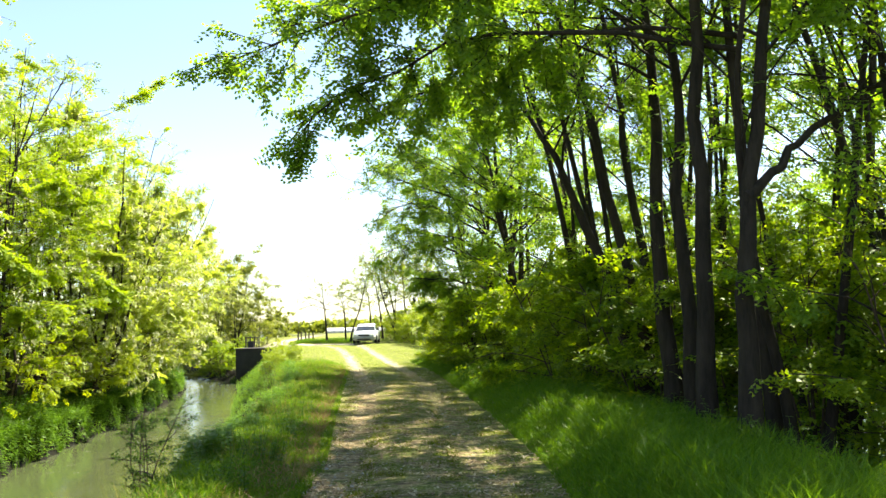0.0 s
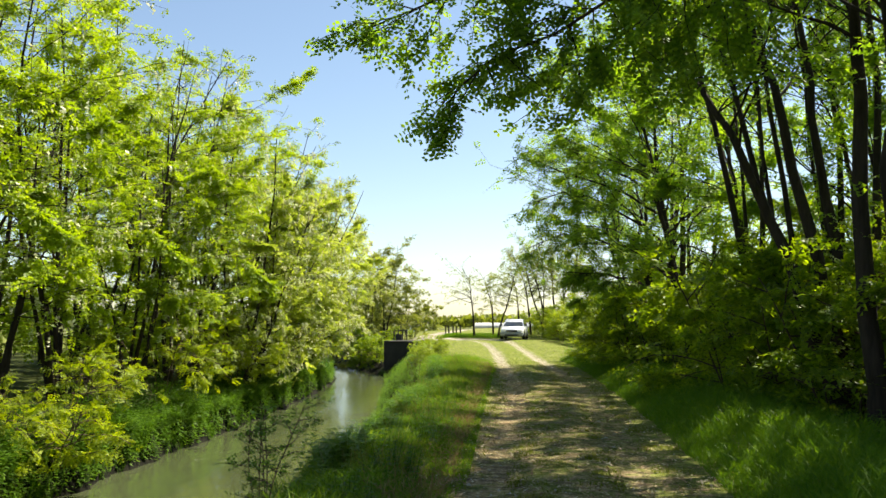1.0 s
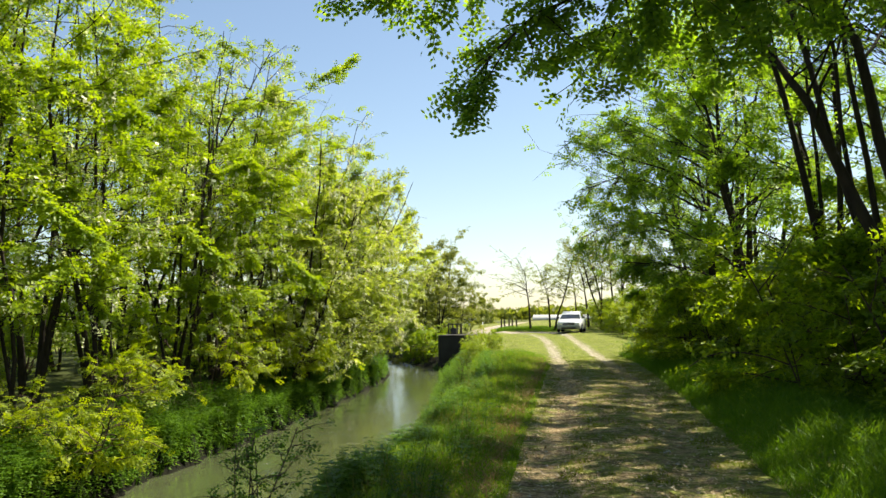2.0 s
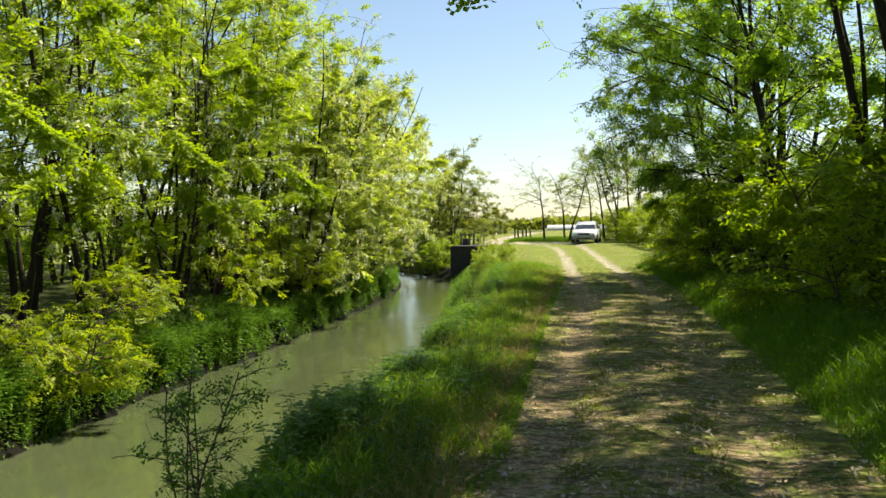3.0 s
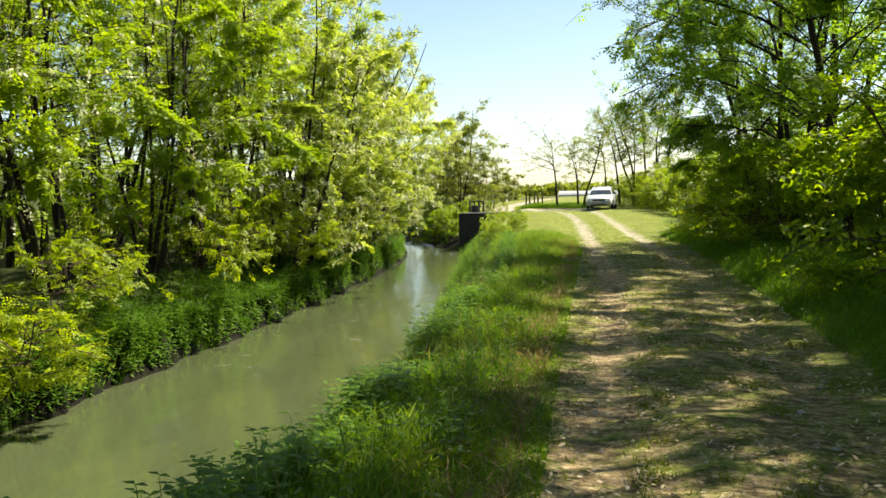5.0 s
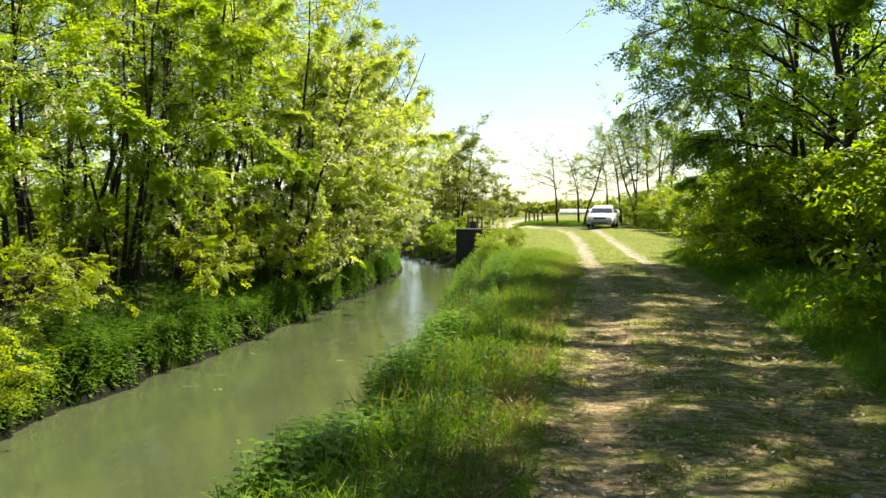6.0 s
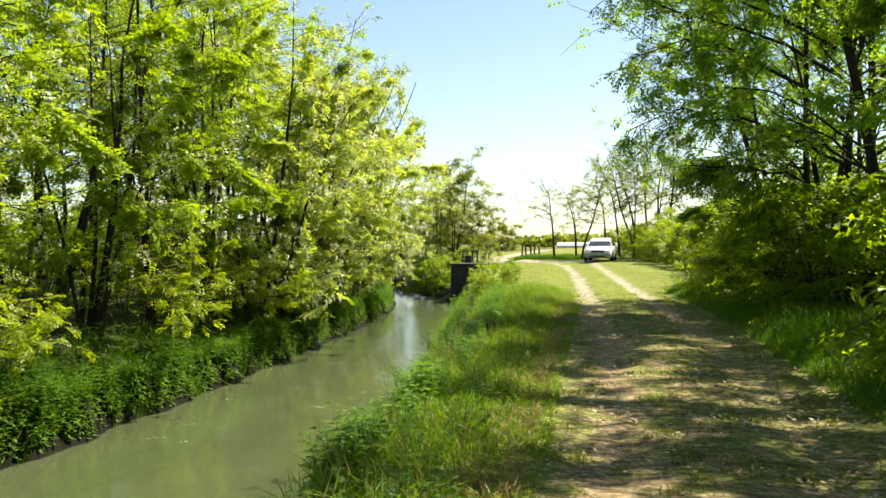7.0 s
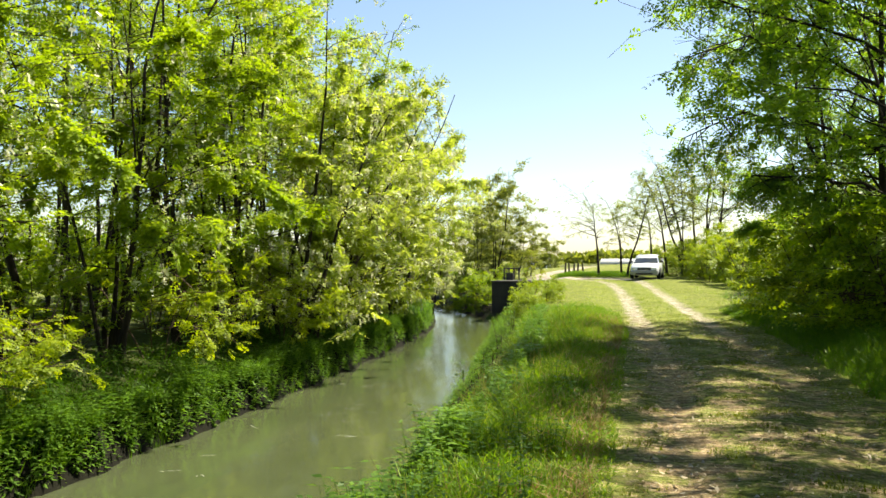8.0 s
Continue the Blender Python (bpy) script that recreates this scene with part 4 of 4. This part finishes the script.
    box(bm, (-0.4, -2.09, 0.54), (0.4, -1.95, 0.66), 0.02)
    part("grille", bm, M_BLACK, car, "black grille")
    bm = bmesh.new()
    box(bm, (-0.5, -2.15, 0.26), (0.5, -2.06, 0.36), 0.015)
    part("air_intake", bm, M_BLACK, car)
    for sg in (-1, 1):
        bm = bmesh.new()
        box(bm, (sg * 0.57 - 0.15, -2.05, 0.53), (sg * 0.57 + 0.15, -1.85, 0.68), 0.03)
        part("headlight", bm, M_LAMP, car)
        bm = bmesh.new()
        box(bm, (sg * 0.9 - 0.09, -0.86, 0.98), (sg * 0.9 + 0.09, -0.74, 1.1), 0.03)
        part("mirror", bm, M_BLACK, car)
        for yy in (-1.3, 1.25):
            bm = bmesh.new()
            bmesh.ops.create_cone(bm, cap_ends=True, segments=24, radius1=0.31, radius2=0.31, depth=0.2, matrix=pose(0, 0, 0, 0, 90, 0))
            bmesh.ops.bevel(bm, geom=[e for e in bm.edges if abs(e.verts[0].co.x - e.verts[1].co.x) < 1e-4], offset=0.03, segments=2, affect="EDGES")
            tyre = part("tyre", bm, M_TYRE, car)
            tyre.location = (sg * 0.78, yy, 0.31)
            bm = bmesh.new()
            bmesh.ops.create_cone(bm, cap_ends=True, segments=16, radius1=0.19, radius2=0.17, depth=0.212, matrix=pose(0, 0, 0, 0, 90, 0))
            part("rim", bm, M_RIM, tyre)
    car.matrix_basis = pose(x, y, float(land(x, y)), 0, 0, turn)
    return car


parked_car(-5.05, 67.2, -1.5)

# ---- near sapling on the bank ----
def small_sapling(x, y, seed, height=1.0, stems=6, limbs=30):
    """A thin young shrub, twig by twig."""
    r = np.random.default_rng(seed)
    lines, leafy = skeleton(r, bare=1, height=3 * height, stems=stems, low=0.25, spread=0.62 * height, pull=(0, 0, 0), limbs=limbs, radius=0.026, lean=0.12, twigs=4, fine=0.9)
    top = tagged(new("sapling"), "thin dark sapling with small sparse leaves on the bank", "sapling")
    for i, line in enumerate(lines):
        name = "stem" if i < stems else "twig"
        part(name, tubes(name, [line], 5), M_TWIG, top)
    leaves = part("foliage", faces_mesh("foliage", fronds(r, leafy, 13 * limbs, 0.17, 2, 0.095, 0.0), 4), M_LEAF_HERB, top)
    tagged(leaves, kind="stuff")
    top.location, top.scale = (x, y, float(land(x, y)) - 0.03), (1 / 3, 1 / 3, 1 / 3)
    return top


small_sapling(-2.88, 8.75, 170, 1.15, 5, 36)
small_sapling(-4.4, 22.8, 171, 0.85, 3, 14)
small_sapling(-4.95, 26.0, 172, 0.85, 3, 12)
small_sapling(-5.55, 29.6, 173, 1.05, 4, 14)
small_sapling(-6.25, 33.5, 174, 1.1, 4, 14)

# ---- grass and herbs ----
def scatter(r, count, x_of, y0, y1, near=1.6):
    """Roots on the ground, thicker towards the near end."""
    y = y0 + (y1 - y0) * r.uniform(0, 1, count) ** near
    x = x_of(y, r.uniform(0, 1, count))
    z = np.empty(count)
    q = np.round(y * 2) / 2
    z = land(x, q)
    return np.stack([x, y, z - 0.02], 1)


def grass(name, seed, roots, height, width, lean, mat, label):
    r = np.random.default_rng(seed)
    return tagged(part(name, faces_mesh(name, blades(r, roots, height, width, lean), 3), mat), label, "grass", kind="stuff")


r = np.random.default_rng(31)


def patchy(roots, scale, keep):
    """Drop roots where a slow pattern is low, so that growth stands in patches."""
    f = lump(roots[:, 0], roots[:, 1], scale, 1.0) + lump(roots[:, 0] + 7, roots[:, 1], scale * 2.7, 0.6) + r.normal(0, 0.35, len(roots))
    return roots[f > keep]


def graded(roots, tall, reach=1.1):
    """Blade heights: low beside the track, tall away from it."""
    d = np.maximum(at_y(PATH_L, roots[:, 1]) - roots[:, 0], roots[:, 0] - at_y(PATH_R, roots[:, 1]))
    return (tall * np.clip(0.3 + 0.7 * d / reach, 0.25, 1.0))[:, None]


def off_ruts(roots, gap):
    d = np.minimum(near_line(roots[:, 0], roots[:, 1], RUT_L), near_line(roots[:, 0], roots[:, 1], RUT_R))
    d = np.where(roots[:, 1] > 60, np.minimum(d, near_line(roots[:, 0], roots[:, 1], LANE) - 0.8), d)
    return roots[d > gap * r.uniform(0.6, 1.3, len(roots))]


def left_verge(y, u):
    return at_y(PATH_L, y) + 0.25 - u ** 1.05 * (at_y(PATH_L, y) - at_y(BRINK, y) + np.interp(y, [15, 26], [0.0, 0.4]))


verge = patchy(scatter(r, 60000, left_verge, 5.5, 38, 1.5), 1.9, -0.5)
grass("verge_grass", 1, verge, graded(verge, 0.36), 0.0065, 0.65, M_LUSH, "deep green meadow grass on the canal verge")
verge = patchy(scatter(r, 42000, left_verge, 5.5, 38, 1.5), 1.4, -0.1)
grass("verge_grass", 15, verge, graded(verge, 0.42), 0.0055, 0.6, M_GRASS, "tall uneven meadow grass on the canal verge")
for side, seed in ((lambda y, u: at_y(PATH_L, y) + 0.15 - u * 2.6, 18), (lambda y, u: at_y(PATH_R, y) - 0.1 + u * 2.6, 19)):
    verge = patchy(scatter(np.random.default_rng(seed), 24000, side, -8, 6.5, 1.0), 1.6, -0.6)
    grass("verge_grass", seed, verge, graded(verge, 0.36), 0.008, 0.6, M_LUSH, "deep green meadow grass beside the track")
verge = patchy(scatter(r, 7000, left_verge, 6.5, 34, 1.4), 1.1, 0.1)
grass("verge_grass", 12, verge, graded(verge, 0.55), 0.0042, 0.35, M_STRAW, "thin seeding grass stalks on the canal verge")
verge = patchy(scatter(r, 78000, lambda y, u: at_y(PATH_R, y) - 0.05 + u ** 1.2 * 2.3, 5.5, 38, 1.5), 1.6, -0.8)
grass("verge_grass", 2, verge, graded(verge, 0.46, 0.9), 0.0065, 0.55, M_LUSH, "lush grass at the foot of the roadside shrubs")
turf = off_ruts(patchy(scatter(r, 150000, lambda y, u: at_y(PATH_L, y) - 0.2 + u * (at_y(PATH_R, y) - at_y(PATH_L, y) + 0.4), 8.0, 36, 1.4), 5.5, 0.55), 0.22)
grass("track_turf", 3, turf, 0.065, 0.0065, 1.0, M_TURF, "short trodden turf on the track")
turf = off_ruts(scatter(r, 48000, lambda y, u: at_y(BRINK, y) + 0.2 + u * (11.5 + 0.1 * (y - 34)), 32, 92, 1.2), 0.4)
grass("meadow_grass", 4, turf, 0.085, 0.008, 0.9, M_MEADOW, "sunlit short grass of the clearing")
rough = scatter(r, 9000, lambda y, u: -11.6 + u * 5.6, 71.5, 77.5, 1.0)
grass("rough_grass", 17, rough, 0.28, 0.014, 0.5, M_LUSH, "dark green rough grass between the posts and the car")
fringe = patchy(scatter(r, 9000, lambda y, u: at_y(PATH_L, y) + 0.12 - u ** 1.4 * 0.8, 6, 34, 1.4), 2.4, -0.4)
grass("dry_grass", 6, fringe, 0.2, 0.005, 0.7, M_DRY, "reddish dry grass fringing the track")
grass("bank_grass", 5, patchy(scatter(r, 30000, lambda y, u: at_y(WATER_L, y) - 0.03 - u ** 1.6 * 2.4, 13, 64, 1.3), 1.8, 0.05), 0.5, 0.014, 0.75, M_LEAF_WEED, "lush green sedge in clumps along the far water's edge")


def nettles(seed, roots, height, leaf, pairs, label, mat, spread=0.22):
    """Tall weeds, each a leaning stalk with crosswise pairs of pointed drooping leaves, small towards the tip."""
    r = np.random.default_rng(seed)
    n, up = len(roots), np.array([0, 0, 1.0])
    h = height * np.clip(0.8 + lump(roots[:, 0] * 1.3, roots[:, 1], 1.9, 0.45) + r.normal(0, 0.16, n), 0.35, 1.4)[:, None]
    a = r.uniform(0, 6.28, n)
    lean = np.stack([np.cos(a), np.sin(a), 0 * a], 1) * spread
    turn = r.uniform(0, 3.14, n)
    side = np.stack([np.cos(turn), np.sin(turn), 0 * turn], 1)
    out = [np.stack([roots - side * 0.004, roots + side * 0.004, roots + (up + lean) * h + side * 0.002, roots + (up + lean) * h - side * 0.002], 1)]
    for j in range(pairs):
        f = 0.2 + 0.8 * j / (pairs - 1)
        p = roots + (up + lean * f) * h * f
        b = turn + 1.57 * j + r.normal(0, 0.25, n)
        s = leaf * (1.1 - 0.6 * f) * r.uniform(0.75, 1.25, (n, 1))
        for sg in (-1, 1):
            way = unit(np.stack([sg * np.cos(b), sg * np.sin(b), 0.2 - 0.75 * r.uniform(0, 1, n) * (1.1 - f)], 1))
            flat = unit(np.cross(way, up + r.normal(0, 0.2, (n, 3))))
            out.append(np.stack([p, p + way * s * 0.35 + flat * s * 0.22, p + way * s + up * s * -0.15, p + way * s * 0.35 - flat * s * 0.22], 1))
    return tagged(part("weeds", faces_mesh("weeds", np.concatenate(out), 4), mat), label, "weeds", kind="stuff")


nettles(21, patchy(scatter(r, 4200, lambda y, u: at_y(BRINK, y) + 0.5 - u * 0.38, 8.8, 38, 1.6), 1.3, -0.3), 0.42, 0.135, 8, "dark green nettles crowding the brink of the bank", M_LEAF_HERB)
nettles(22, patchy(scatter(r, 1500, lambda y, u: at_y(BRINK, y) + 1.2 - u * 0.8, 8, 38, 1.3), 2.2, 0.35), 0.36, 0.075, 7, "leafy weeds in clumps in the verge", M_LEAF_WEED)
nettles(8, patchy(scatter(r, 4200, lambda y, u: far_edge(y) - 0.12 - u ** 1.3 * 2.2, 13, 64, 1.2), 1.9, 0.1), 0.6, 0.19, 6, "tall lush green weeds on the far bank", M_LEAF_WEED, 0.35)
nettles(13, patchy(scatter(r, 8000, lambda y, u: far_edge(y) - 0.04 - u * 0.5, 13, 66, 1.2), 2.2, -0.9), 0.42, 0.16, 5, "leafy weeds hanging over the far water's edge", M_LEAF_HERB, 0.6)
nettles(14, patchy(scatter(r, 1700, lambda y, u: at_y(BRINK, y) - 0.2 - u * (at_y(BRINK, y) - at_y(WATER_R, y)), 33, 68, 1.0), 1.2, -0.4), 0.36, 0.12, 7, "green weeds on the slope of the bank", M_LEAF_HERB)
nettles(9, scatter(r, 700, lambda y, u: at_y(PATH_R, y) + 0.9 + u * 2.2, 9, 46, 1.4), 0.45, 0.11, 7, "leafy weeds under the roadside trees", M_LEAF_HERB)


def pebbles(seed, count):
    """Small stones and clods pressed into the track."""
    r2 = np.random.default_rng(seed)
    c = scatter(r2, count, lambda y, u: at_y(PATH_L, y) - 0.1 + u * (at_y(PATH_R, y) - at_y(PATH_L, y) + 0.2), 8, 32, 1.5)
    d = np.minimum(near_line(c[:, 0], c[:, 1], RUT_L), near_line(c[:, 0], c[:, 1], RUT_R))
    c = c[d < 0.35 + r2.exponential(0.25, len(c))]
    n = len(c)
    s = 0.004 + r2.exponential(0.0045, (n, 1))
    a = r2.uniform(0, 6.28, (n, 1))
    ax = np.concatenate([np.cos(a), np.sin(a), 0 * a], 1) * s * 1.4
    ay = np.concatenate([-np.sin(a), np.cos(a), 0 * a], 1) * s
    up = np.concatenate([0 * a, 0 * a, s * 0.8], 1)
    c = c + np.array([0, 0, 0.012])
    ring = [c + ax, c + ay, c - ax, c - ay]
    tris = [np.stack([ring[i], ring[(i + 1) % 4], c + up + 0.3 * ring[i] - 0.3 * c], 1) for i in range(4)]
    tris += [np.stack([ring[i], c + up + 0.3 * ring[i] - 0.3 * c, c + up + 0.3 * ring[i - 1] - 0.3 * c], 1) for i in range(4)]
    return tagged(part("gravel", faces_mesh("gravel", np.concatenate(tris), 3), M_STONE), "small pale stones scattered on the worn track", "gravel", kind="stuff")


M_STONE = plain("field_stone", (0.42, 0.38, 0.32), 0.9, 0.2, 0, 0.5, 14.0)
pebbles(77, 1500)


def fallen_leaves(seed, count):
    """Dry leaflets and petals lying on the track, curled a little."""
    r2 = np.random.default_rng(seed)
    c = patchy(scatter(r2, count, lambda y, u: at_y(PATH_L, y) - 0.3 + u * (at_y(PATH_R, y) - at_y(PATH_L, y) + 0.6), 8, 34, 1.4), 3.1, -0.3)
    n = len(c)
    c = c + np.stack([0 * c[:, 0], 0 * c[:, 0], r2.uniform(0.022, 0.04, n)], 1)
    a = r2.uniform(0, 6.28, n)
    u = np.stack([np.cos(a), np.sin(a), r2.normal(0, 0.3, n)], 1)
    v = np.stack([-np.sin(a), np.cos(a), r2.normal(0, 0.3, n)], 1)
    s1 = r2.uniform(0.012, 0.03, (n, 1))
    quads = np.stack([c - u * s1, c + v * s1 * 0.45, c + u * s1, c - v * s1 * 0.45], 1)
    return tagged(part("fallen_leaves", faces_mesh("fallen_leaves", quads, 4), M_LITTER), "dry tan leaflets and petals strewn on the track", "leaf litter", kind="stuff")


M_LITTER = leaf_material("dry_leaflets", (0.12, 0.075, 0.035), (0.3, 0.22, 0.12), (0.62, 0.56, 0.4), (1.2, 1.1, 0.9), 0.25, 0.2)
fallen_leaves(91, 16000)


def foam(seed, count):
    """Thin pale streaks of froth drifting on the canal."""
    r2 = np.random.default_rng(seed)
    out = []
    for _ in range(count):
        y = r2.uniform(24, 54)
        left, right = float(at_y(WATER_L, y)) + 0.8, float(at_y(WATER_R, y)) - 1.2
        x = left + (right - left) * r2.uniform(0, 1)
        ln, wd = r2.uniform(0.08, 0.3), r2.uniform(0.008, 0.022)
        u = np.array([r2.uniform(0.5, 1.0), r2.uniform(-0.5, 0.5), 0])
        u /= np.linalg.norm(u)
        v = np.array([-u[1], u[0], 0])
        c = np.array([x, y, LEVEL + 0.006])
        for k in range(3):
            q = c + u * ln * (k - 1) * 0.6 + v * r2.normal(0, 0.04)
            h = ln * r2.uniform(0.25, 0.5)
            out.append(np.stack([q - u * h, q + v * wd, q + u * h, q - v * wd]))
    return tagged(part("foam", faces_mesh("foam", np.array(out), 4), M_FOAM), "thin pale froth streaks on the canal water", "foam", kind="stuff")


M_FOAM = plain("pale_froth", (0.32, 0.34, 0.27), 0.8, 0.3, 0, 0.3, 8.0)
foam(55, 26)
